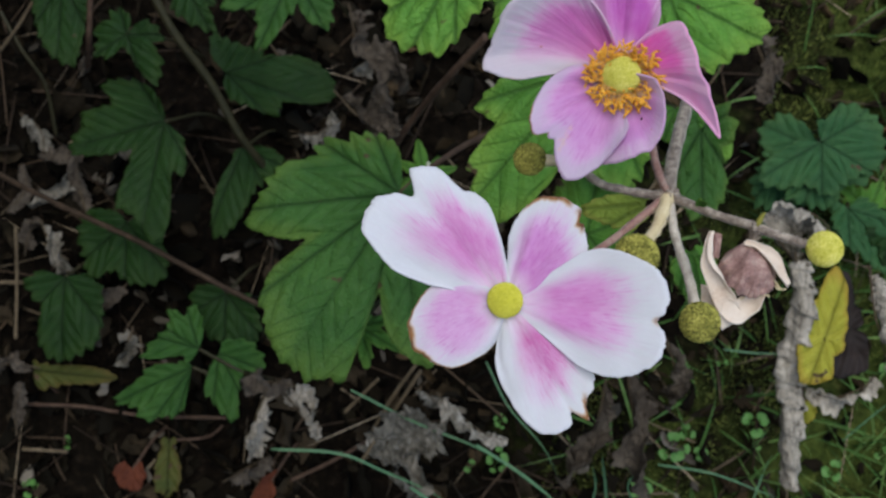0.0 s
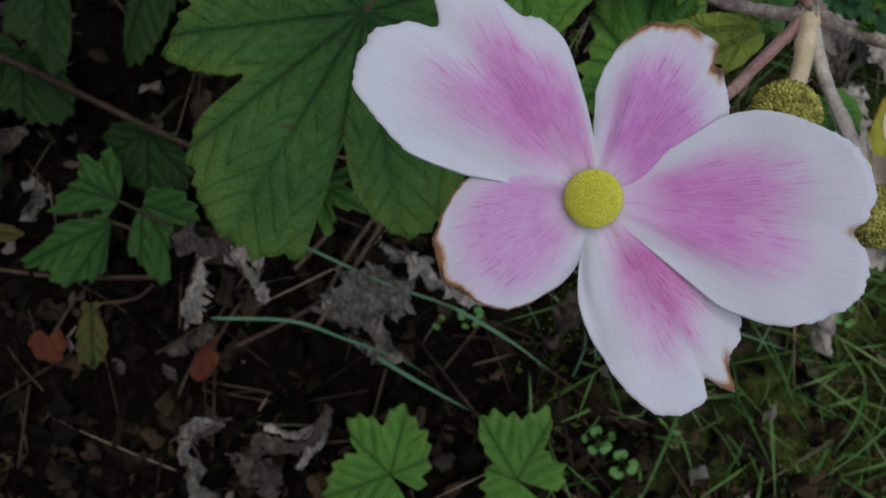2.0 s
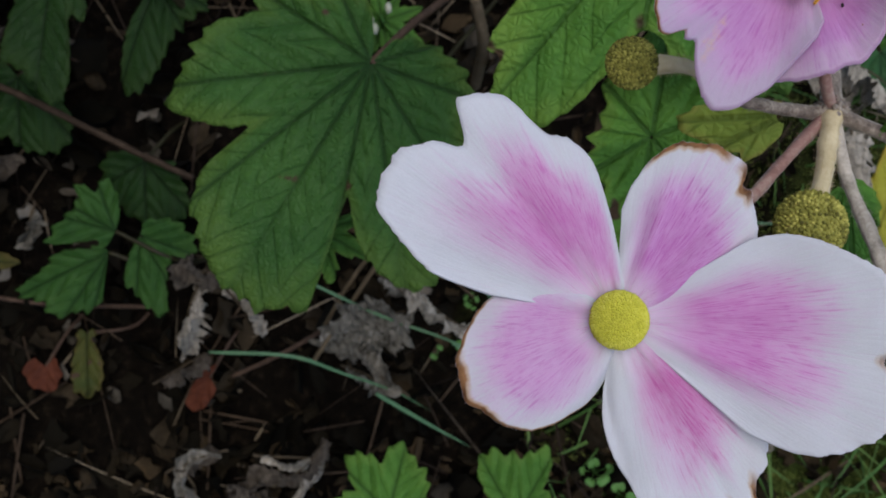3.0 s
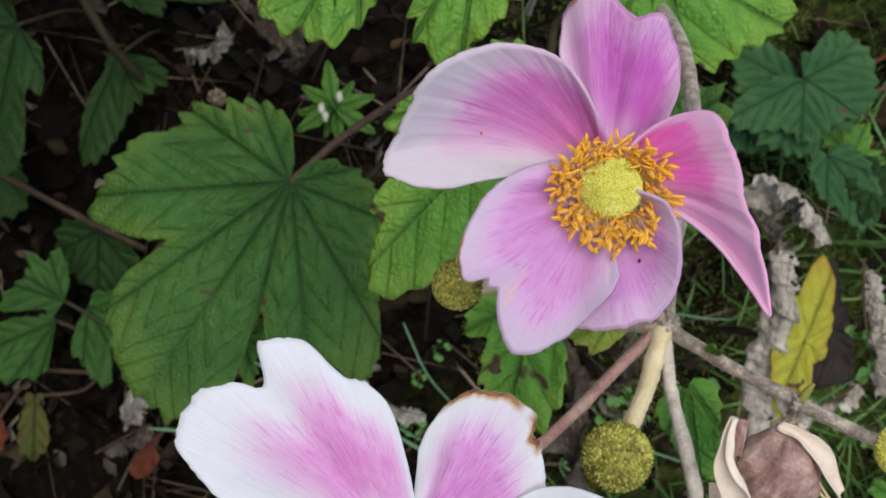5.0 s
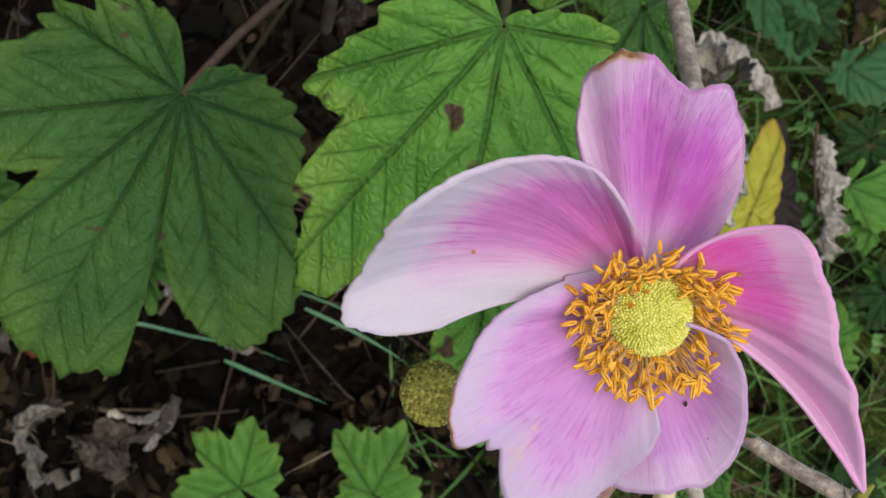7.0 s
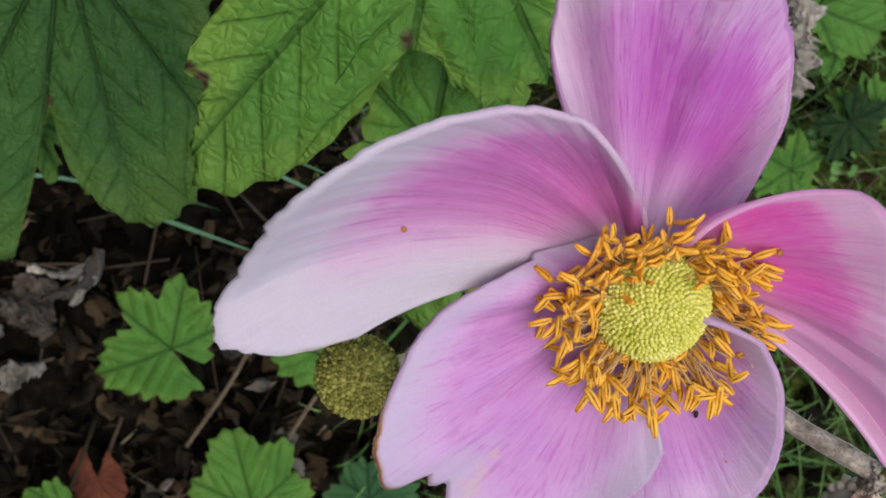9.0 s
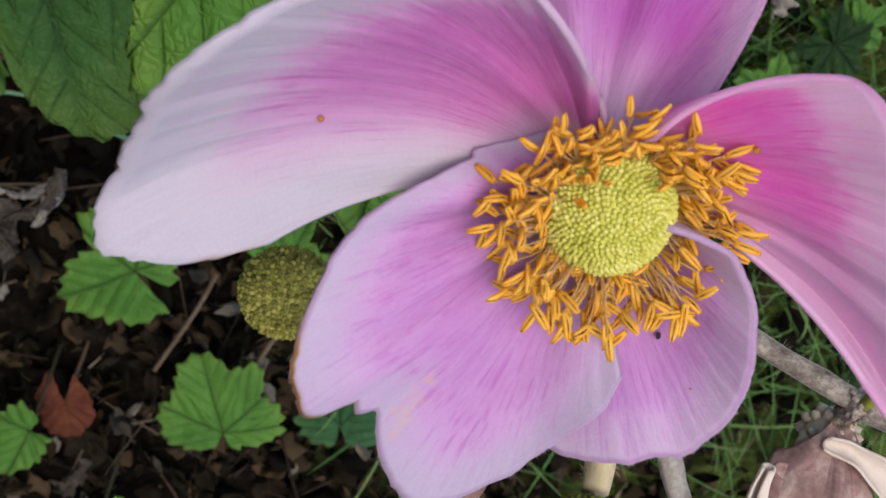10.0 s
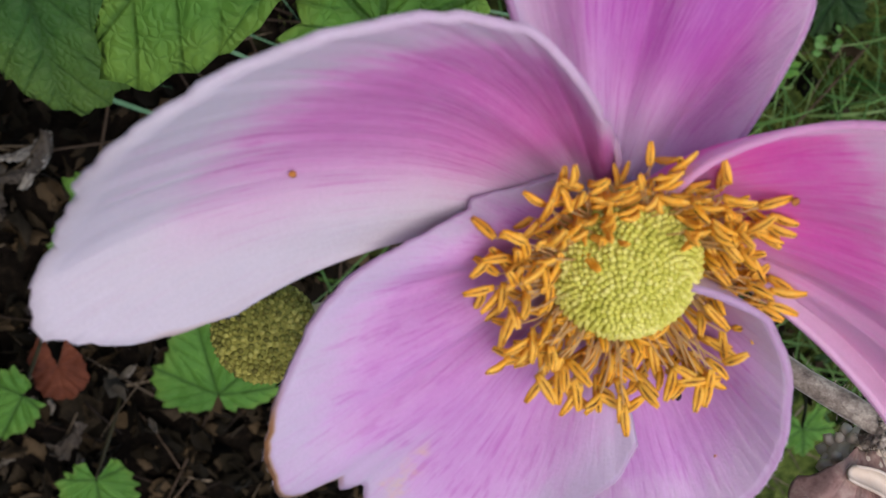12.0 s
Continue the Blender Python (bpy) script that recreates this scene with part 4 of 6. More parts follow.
leaf((-0.0481, 0.0738, 0.3120), (-278.7, 45.5, [6.7, 9.3, 15.6, 20.5, 21.7, 23.1, 24.8, 26.9, 27.8, 28.7, 29.8, 30.8, 31.8, 33.0, 34.3, 34.3, 33.4, 37.5, 42.2, 42.7, 43.3, 43.8, 43.5, 44.2, 48.6, 53.2, 55.1, 57.2, 58.4, 59.8, 62.2, 65.3, 68.0, 69.7, 65.0, 60.0, 55.6, 50.0, 46.3, 64.1, 71.1, 77.1, 77.0, 81.4, 84.0, 85.8, 88.4, 88.6, 88.4, 90.5, 86.8, 85.2, 83.7, 46.0, 48.9, 58.3, 64.5, 69.2, 72.8, 75.6, 77.1, 75.7, 74.4, 71.8, 69.6, 66.1, 61.8, 55.4, 50.4, 46.5, 43.7, 42.3, 41.2, 40.3, 39.1, 38.0, 37.1, 36.4, 35.2, 34.1, 33.1, 32.3, 31.0, 28.9, 27.1, 25.7, 24.4, 23.3, 21.4, 19.9, 18.6, 17.6, 16.7, 15.9, 13.8, 12.3, 11.1, 10.1]), leaf_a_mat, (-174, -143, -122, -102, -82, -58, -20, 15, 113, 146), 0.004, "large lobed green leaf with toothed yellowing edge", [(-0.0320, 0.0914, 0.3000), (-0.0103, 0.1127, 0.2700)] + [(0.03, 0.16, 0.15), (0.04, 0.19, 0.0)], 0.0014, twig_mat, seed=1.0)
leaf((0.0268, 0.0906, 0.4240), (-250.0, 75.7, [6.6, 7.7, 9.2, 11.5, 13.0, 14.0, 15.4, 16.7, 18.2, 20.1, 22.7, 23.5, 26.2, 31.6, 37.3, 39.5, 36.1, 37.8, 50.6, 51.9, 62.0, 65.5, 58.5, 50.0, 38.5, 31.0, 29.0, 32.0, 37.0, 40.0, 41.0, 39.8, 38.6, 35.6, 33.2, 31.5, 29.3, 27.6, 26.2, 24.7, 23.6, 22.3, 21.1, 17.8, 13.7, 10.2, 7.0, 5.4, 4.4, 3.8, 3.3, 3.0, 2.7, 2.6, 2.4, 2.3]), leaf_b_mat, (-165, -132, -100, -62, 150, -10), 0.012, "bright green toothed leaf with dark spots", [(0.0286, 0.0991, 0.4150), (0.0319, 0.1122, 0.3900)] + [(0.05, 0.15, 0.25), (0.05, 0.2, 0.0)], 0.0012, twig_green_mat, seed=2.0)
leaf((0.0279, 0.0394, 0.4000), (0.0, 360.0, [16.0, 18.0, 20.0, 23.0, 26.0, 27.5, 27.0, 24.0, 21.0, 17.0, 13.5, 13.5, 15.0, 16.5, 20.5, 17.0, 26.0, 34.0, 37.0, 29.0, 17.5, 14.0, 13.0, 14.0, 16.0]), leaf_b_mat, (-150, -100, -55, 20, 80, 130), 0.004, "small green toothed leaflet below the seed heads", [(0.0333, 0.0484, 0.3830), (0.045, 0.075, 0.3300)] + [(0.05, 0.13, 0.2), (0.05, 0.2, 0.0)], 0.0010, twig_green_mat, seed=3.0)
leaf((0.0573, 0.1286, 0.4000), (-178.4, 105.5, [5.7, 17.7, 21.3, 24.2, 24.0, 23.1, 23.4, 20.5, 21.2, 30.4, 32.4, 33.3, 37.0, 38.5, 32.6, 31.4, 26.1, 21.3, 16.8, 14.3, 11.7, 8.4, 6.8, 6.0]), leaf_b_mat, (-120, -70, -25, 10, 50), 0.006, "bright green toothed leaf behind the main stem", [(0.06, 0.19, 0.2), (0.06, 0.21, 0.0)], 0.0012, twig_green_mat, seed=4.0)
leaf((-0.0183, 0.1272, 0.4250), (-267.3, 48.6, [8.1, 9.5, 12.2, 13.6, 16.2, 18.0, 20.8, 23.5, 25.9, 27.1, 31.9, 32.4, 29.8, 30.4, 24.8, 19.2, 17.2, 16.7, 16.3, 15.4, 12.3, 10.3, 6.5, 5.0, 4.2, 3.7]), leaf_b_mat, (-120, -90, -150, 170, 120), 0.006, "bright green toothed leaf of the anemone", [(0.0, 0.17, 0.25), (0.02, 0.2, 0.0)], 0.0012, twig_green_mat, seed=5.0)
leaf((0.0095, 0.1270, 0.4150), (-230.8, 37.3, [8.9, 9.4, 10.6, 12.6, 13.7, 15.7, 16.7, 18.5, 24.8, 29.6, 31.8, 26.3, 22.4, 19.1, 18.1, 21.4, 20.5, 17.3, 12.4, 7.9, 6.0, 5.0]), leaf_b_mat, (-60, -95, -120, -150), 0.006, "bright green toothed leaf of the anemone", [(0.03, 0.17, 0.25), (0.03, 0.2, 0.0)], 0.0012, twig_green_mat, seed=6.0)


# ---------------------------------------------------------------- leaves low down in the shade
def low_leaf(centre, spec, veins, mat, label, seed, droop=0.006, stalk_to=None, tilt=(0.0, 0.0), teeth=0.0048, petiole_mat=None):
    foot = stalk_to or [Vector(centre) + Vector((0.01, 0.02, -0.5 * centre[2])), Vector((centre[0] + 0.015, centre[1] + 0.03, -0.005))]
    return leaf(centre, spec, mat, veins, droop, label, foot, 0.0011, petiole_mat or twig_green_mat, teeth, 0.0085, 0.0006, 170, 16, seed, tilt, "low leaves round the anemone")


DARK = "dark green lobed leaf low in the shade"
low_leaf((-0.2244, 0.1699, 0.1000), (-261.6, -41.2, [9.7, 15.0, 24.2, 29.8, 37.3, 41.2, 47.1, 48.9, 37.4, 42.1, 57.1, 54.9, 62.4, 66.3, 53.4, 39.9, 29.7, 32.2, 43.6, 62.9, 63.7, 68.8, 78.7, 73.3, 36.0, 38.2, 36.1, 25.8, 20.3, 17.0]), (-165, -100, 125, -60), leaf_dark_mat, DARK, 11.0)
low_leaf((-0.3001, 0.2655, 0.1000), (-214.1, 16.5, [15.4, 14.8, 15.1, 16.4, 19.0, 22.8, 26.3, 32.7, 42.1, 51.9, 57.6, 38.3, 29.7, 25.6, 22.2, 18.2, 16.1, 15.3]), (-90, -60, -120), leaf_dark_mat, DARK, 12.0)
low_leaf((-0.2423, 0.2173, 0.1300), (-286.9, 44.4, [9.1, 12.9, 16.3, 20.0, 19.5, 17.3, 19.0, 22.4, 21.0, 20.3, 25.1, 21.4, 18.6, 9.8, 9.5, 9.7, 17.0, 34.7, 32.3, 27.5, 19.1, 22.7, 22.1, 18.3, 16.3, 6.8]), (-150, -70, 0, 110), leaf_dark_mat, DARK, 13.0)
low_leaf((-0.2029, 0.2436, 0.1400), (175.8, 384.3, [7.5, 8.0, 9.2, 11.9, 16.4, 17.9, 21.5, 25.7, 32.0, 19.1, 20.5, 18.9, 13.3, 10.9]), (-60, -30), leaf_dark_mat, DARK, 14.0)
low_leaf((-0.1294, 0.2390, 0.1700), (163.3, 369.6, [7.3, 12.2, 29.1, 36.1, 44.2, 46.3, 35.2, 32.5, 37.2, 49.7, 43.7, 27.6, 22.6, 20.6, 30.4, 36.3, 38.6, 32.7, 29.3, 27.3, 26.1, 19.5, 15.6, 13.4]), (-115, -145, -60), leaf_half_shade_mat, "mid-green lobed leaf with pointed tips", 15.0)
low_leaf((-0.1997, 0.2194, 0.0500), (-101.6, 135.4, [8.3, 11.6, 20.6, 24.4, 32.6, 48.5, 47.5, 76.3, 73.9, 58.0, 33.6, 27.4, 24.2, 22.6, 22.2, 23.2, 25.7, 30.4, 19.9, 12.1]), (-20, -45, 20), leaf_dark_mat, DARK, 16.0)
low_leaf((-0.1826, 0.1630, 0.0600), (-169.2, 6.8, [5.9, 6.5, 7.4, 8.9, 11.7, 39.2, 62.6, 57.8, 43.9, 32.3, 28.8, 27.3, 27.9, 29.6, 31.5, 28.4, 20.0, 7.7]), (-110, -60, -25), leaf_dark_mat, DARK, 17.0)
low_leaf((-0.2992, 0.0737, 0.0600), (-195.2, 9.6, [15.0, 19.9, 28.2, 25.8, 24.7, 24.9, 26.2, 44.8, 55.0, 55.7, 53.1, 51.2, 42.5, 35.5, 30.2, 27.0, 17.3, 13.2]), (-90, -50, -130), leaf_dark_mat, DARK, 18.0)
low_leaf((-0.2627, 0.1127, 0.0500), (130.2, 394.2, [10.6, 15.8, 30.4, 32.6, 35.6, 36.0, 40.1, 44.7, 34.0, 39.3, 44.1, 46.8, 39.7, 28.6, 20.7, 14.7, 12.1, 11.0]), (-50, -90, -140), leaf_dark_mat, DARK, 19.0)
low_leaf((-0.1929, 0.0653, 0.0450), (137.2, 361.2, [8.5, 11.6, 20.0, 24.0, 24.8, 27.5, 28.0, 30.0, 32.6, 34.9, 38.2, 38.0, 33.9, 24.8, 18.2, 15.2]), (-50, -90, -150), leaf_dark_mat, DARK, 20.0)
# fresh three-part leaf
YOUNG = "fresh green lobed leaflet of a young plant"
low_leaf((-0.2009, 0.0251, 0.0750), (75.3, 242.6, [6.9, 18.1, 25.2, 29.3, 25.2, 25.9, 32.8, 28.3, 25.4, 26.7, 29.2, 31.6, 33.8, 37.2, 15.6, 12.1, 10.7, 9.9, 9.3, 9.0]), (110, 165, 150), leaf_half_shade_mat, YOUNG, 21.0, 0.002, [(-0.17, 0.01, 0.07), (-0.165, 0.01, 0.0)])
low_leaf((-0.2061, 0.0138, 0.0700), (120.1, 262.3, [4.2, 4.5, 4.9, 5.4, 6.3, 7.6, 9.8, 14.2, 26.7, 31.8, 38.4, 55.6, 50.9, 44.6, 46.1, 44.4, 37.2, 35.2, 32.1, 25.6]), (-155, -125, -105), leaf_half_shade_mat, YOUNG, 22.0, 0.002, [(-0.18, 0.005, 0.06), (-0.165, 0.01, 0.0)])
low_leaf((-0.1875, 0.0227, 0.0750), (-130.1, 74.2, [7.2, 9.9, 25.9, 29.0, 33.8, 40.3, 45.2, 30.0, 23.8, 20.6, 20.7, 28.8, 30.5, 29.1, 25.5, 23.2, 19.3, 15.7, 12.5, 10.0, 8.5, 7.6]), (-95, -20, -60), leaf_half_shade_mat, YOUNG, 23.0, 0.002, [(-0.165, 0.01, 0.06), (-0.165, 0.01, 0.0)])
# pair of young leaves in front
low_leaf((-0.0513, -0.1124, 0.1400), (-30.0, 303.4, [17.2, 16.9, 18.0, 19.8, 23.2, 27.0, 28.7, 34.1, 25.9, 31.2, 32.8, 20.6, 25.3, 28.8, 32.3, 34.8, 29.0, 26.0, 24.4, 24.9, 23.0, 21.9]), (75, 135, 20, 200), leaf_young_mat, YOUNG, 24.0, 0.003, [(-0.05, -0.11, 0.07), (-0.04, -0.12, 0.0)])
low_leaf((0.0095, -0.1137, 0.1500), (-16.4, 318.6, [21.0, 21.7, 22.6, 20.3, 19.8, 37.1, 31.3, 30.4, 34.6, 29.9, 16.4, 14.3, 15.3, 17.5, 16.9, 17.6, 17.2, 16.9, 17.9, 19.5, 20.4, 23.2]), (60, 120, 160), leaf_young_mat, YOUNG, 25.0, 0.003, [(0.01, -0.11, 0.07), (0.02, -0.12, 0.0)])
# leaves on the far side
low_leaf((0.1962, 0.1544, 0.0800), (-252.2, 79.7, [10.1, 23.8, 35.6, 38.2, 41.3, 38.7, 36.3, 34.9, 38.2, 35.2, 33.7, 37.2, 35.3, 35.7, 36.2, 34.6, 29.1, 24.1, 30.0, 33.6, 33.1, 29.5, 31.6, 38.2, 43.8, 44.6, 42.8, 40.4, 34.9, 15.9]), (-165, -110, -50, 45, 10, 150), leaf_blue_mat, "bluish dark green lobed leaf near the ground", 26.0)
low_leaf((0.1732, 0.1477, 0.0600), (157.3, 363.9, [11.5, 12.4, 14.4, 18.4, 20.1, 22.6, 27.2, 25.7, 25.8, 25.9, 26.6, 27.7, 25.3, 24.5, 15.9, 12.1]), (-90, -50, -130), leaf_blue_mat, "bluish dark green lobed leaf near the ground", 27.0)
low_leaf((0.2142, 0.1208, 0.0700), (145.9, 404.4, [10.5, 9.6, 9.5, 10.1, 11.6, 14.5, 16.3, 20.1, 25.7, 31.5, 45.8, 45.5, 34.8, 26.9, 20.4, 15.4, 12.7, 11.5]), (-50, -90, -20), leaf_blue_mat, "bluish dark green lobed leaf near the ground", 28.0)
low_leaf((0.2749, 0.2125, 0.0700), (67.1, 399.2, [34.4, 28.3, 25.5, 22.3, 22.9, 22.0, 20.4, 22.9, 31.2, 31.7, 28.0, 26.3, 23.5, 21.7, 23.3, 30.0]), (180, -120, 130), leaf_young_mat, "mid-green leaf beside the grass", 29.0)
low_leaf((0.0796, 0.0976, 0.3300), (100.6, 425.7, [10.4, 10.6, 11.9, 11.7, 10.7, 10.8, 12.0, 14.9, 20.4, 33.3, 37.7, 29.5, 14.4, 13.3, 13.5, 14.1, 13.7, 14.5, 13.1, 12.7]), (-90, -60, -120, 30), leaf_a_mat, "green toothed leaf behind the flower stem", 30.0, 0.004, [(0.06, 0.15, 0.2), (0.06, 0.2, 0.0)])
low_leaf((0.0734, 0.1161, 0.3000), (161.3, 381.8, [11.0, 12.7, 16.0, 20.8, 25.7, 25.0, 16.7, 16.7, 17.6, 19.9, 24.9, 30.0, 32.7, 28.1, 20.3, 15.2, 11.8, 10.0]), (-60, -110, -30, -150), leaf_b_mat, "smooth grey-green leaf behind the flower", 31.0, 0.004, [(0.07, 0.18, 0.15), (0.07, 0.2, 0.0)], teeth=0.001)
low_leaf((0.1938, 0.1588, 0.0900), (166.9, 464.1, [12.0, 18.1, 36.2, 44.5, 37.8, 30.6, 30.0, 35.1, 31.4, 30.5, 33.3, 39.9, 40.6, 38.6, 32.2, 26.6, 22.1, 17.4, 14.0, 12.4]), (-150, -90, -30, 30), leaf_blue_mat, "bluish dark green lobed leaf near the ground", 32.0)
low_leaf((-0.0251, -0.2452, 0.0600), (-68.0, 243.4, [10.4, 12.7, 18.6, 30.0, 32.1, 33.6, 30.1, 44.2, 38.4, 46.4, 45.6, 34.7, 36.4, 32.8, 28.0, 19.4, 13.9, 11.8]), (100, 150, 40, 0), leaf_young_mat, YOUNG, 33.0)
low_leaf((0.0384, -0.2524, 0.0500), (-76.5, 255.6, [12.6, 16.8, 30.6, 27.3, 27.9, 20.1, 26.4, 22.4, 24.4, 24.2, 18.9, 24.5, 22.2, 20.5, 16.5, 14.0]), (90, 140, 40), leaf_blue_mat, "bluish dark green lobed leaf near the ground", 46.0)
low_leaf((-0.0964, -0.2994, 0.0500), (105.3, 413.5, [15.5, 14.2, 15.0, 18.2, 20.6, 21.8, 26.8, 33.1, 38.0, 35.1, 32.2, 24.0, 21.3, 18.5, 17.2, 18.2]), (-90, 170, 20), leaf_young_mat, YOUNG, 34.0)
low_leaf((-0.1233, -0.2342, 0.0600), (41.9, 332.6, [8.6, 9.1, 11.0, 16.3, 16.1, 17.5, 21.8, 24.4, 30.2, 32.4, 33.4, 24.8, 19.7, 14.3, 12.1, 11.6]), (-120, 150, -50), leaf_young_mat, YOUNG, 35.0)
low_leaf((0.2651, 0.0156, 0.0700), (57.2, 391.9, [17.5, 10.3, 3.7, 1.8, 1.3, 1.1, 1.2, 1.5, 2.4, 9.5, 14.6, 28.8, 42.1, 43.0, 36.4, 27.1]), (-60, -20, 20), leaf_young_mat, "mid-green leaf beside the grass", 36.0)
low_leaf((0.2658, 0.0774, 0.0600), (51.1, 392.5, [15.1, 10.7, 9.4, 8.3, 7.2, 7.3, 8.8, 12.7, 12.7, 15.1, 18.7, 23.4, 32.1, 44.2, 37.7, 27.5]), (-30, -90, 30), leaf_blue_mat, "bluish dark green lobed leaf near the ground", 37.0)

low_leaf((0.1716, 0.0283, 0.2050), (0.0, 359.0, [5.4, 7.8, 10.1, 12.5, 14.9, 30.4, 25.2, 16.7, 14.2, 11.8, 9.3, 9.6, 13.5, 17.5, 21.9, 26.0, 23.4, 22.7, 15.2, 12.0, 8.8, 5.6]), (-70, 80), withered_half_mat, "dark brown withered half of a leaf", 39.0, 0.003, [(0.165, 0.022, 0.12), (0.167, 0.022, 0.0)], teeth=0.0012, petiole_mat=twig_mat)
low_leaf((-0.0700, 0.0200, 0.2700), (-105.0, 50.0, [7.0, 14.0, 20.0, 12.0, 14.0, 22.0, 13.0, 12.0, 17.0, 9.0, 6.0]), (-70, -30, 15), leaf_young_mat, "small toothed leaflet behind the large leaf", 48.0, 0.003, [(-0.06, 0.05, 0.2), (0.02, 0.18, 0.0)])
# yellowing leaf with brown spots
low_leaf((0.1585, 0.0224, 0.2110), (0.0, 359.0, [10.3, 10.3, 12.5, 15.5, 19.0, 31.0, 38.0, 25.0, 18.6, 15.3, 14.2, 13.1, 12.0, 12.2, 13.7, 15.2, 16.7, 19.6, 24.9, 23.9, 21.5, 19.5, 10.3, 10.3, 10.2, 10.2, 10.2, 10.3]), (70, -110), leaf_yellow_mat, "yellow dying leaf with brown spots and edge", 40.0, 0.002, [(0.165, 0.022, 0.12), (0.167, 0.022, 0.0)], teeth=0.0010, petiole_mat=twig_mat)
low_leaf((0.1600, -0.0110, 0.1600), (0.0, 359.0, [6.4, 6.2, 5.9, 5.3, 4.8, 4.8, 5.1, 6.2, 7.8, 6.7, 6.6, 6.4]), (-90,), leaf_yellow_mat, "small yellow scrap of a dying leaf", 47.0, 0.001, [(0.165, 0.022, 0.12), (0.167, 0.022, 0.0)], teeth=0.0010, petiole_mat=twig_mat)
low_leaf((-0.2335, -0.0331, 0.0200), (138.7, 407.0, [5.7, 4.9, 5.0, 6.4, 11.6, 36.1, 31.7, 6.4, 4.4, 3.8, 4.1, 5.3]), (-90,), leaf_fallen_mat, "small yellowing dying leaf on the soil", 41.0, 0.002, [(-0.21, -0.03, 0.01), (-0.2, -0.02, 0.0)], petiole_mat=twig_mat)
low_leaf((-0.3285, 0.0131, 0.0300), (-85.2, 94.8, [5.8, 14.4, 15.9, 19.6, 28.4, 57.5, 15.7, 9.3, 7.0, 6.0, 5.7, 5.8]), (-5,), leaf_fallen_mat, "yellow-green fallen leaf on the litter", 42.0, 0.002, [(-0.32, 0.0, 0.01), (-0.32, 0.0, 0.0)], petiole_mat=twig_mat)
rust_mat = mottled("rust_leaf", [(0.25, (0.03, 0.008, 0.004)), (0.55, (0.09, 0.026, 0.012)), (0.8, (0.17, 0.06, 0.03))], 60.0, 0.8, 0.5, 0.001)
low_leaf((-0.2579, -0.0526, 0.0200), (138.5, 406.4, [8.4, 9.4, 13.3, 12.8, 14.2, 14.2, 15.4, 12.0, 10.7, 8.5, 7.5, 8.0]), (-90,), rust_mat, "rust-red fallen leaf on the soil", 43.0, 0.002, teeth=0.0012, petiole_mat=twig_mat)
low_leaf((-0.1597, -0.0580, 0.0300), (54.3, 299.6, [9.3, 6.0, 5.0, 4.9, 5.3, 5.7, 7.2, 12.5, 22.7, 19.9, 11.6, 8.4]), (-120,), rust_mat, "rust-red fallen leaf on the soil", 44.0, 0.002, teeth=0.0012, petiole_mat=twig_mat)
low_leaf((-0.1099, -0.2371, 0.0300), (100.9, 430.3, [23.7, 17.7, 16.7, 14.8, 15.3, 19.6, 21.9, 22.4, 18.5, 17.8, 14.9, 15.3, 16.4, 20.0]), (-90, 0), rust_mat, "rust-red fallen leaf on the soil", 45.0, 0.002, teeth=0.0012, petiole_mat=twig_mat)


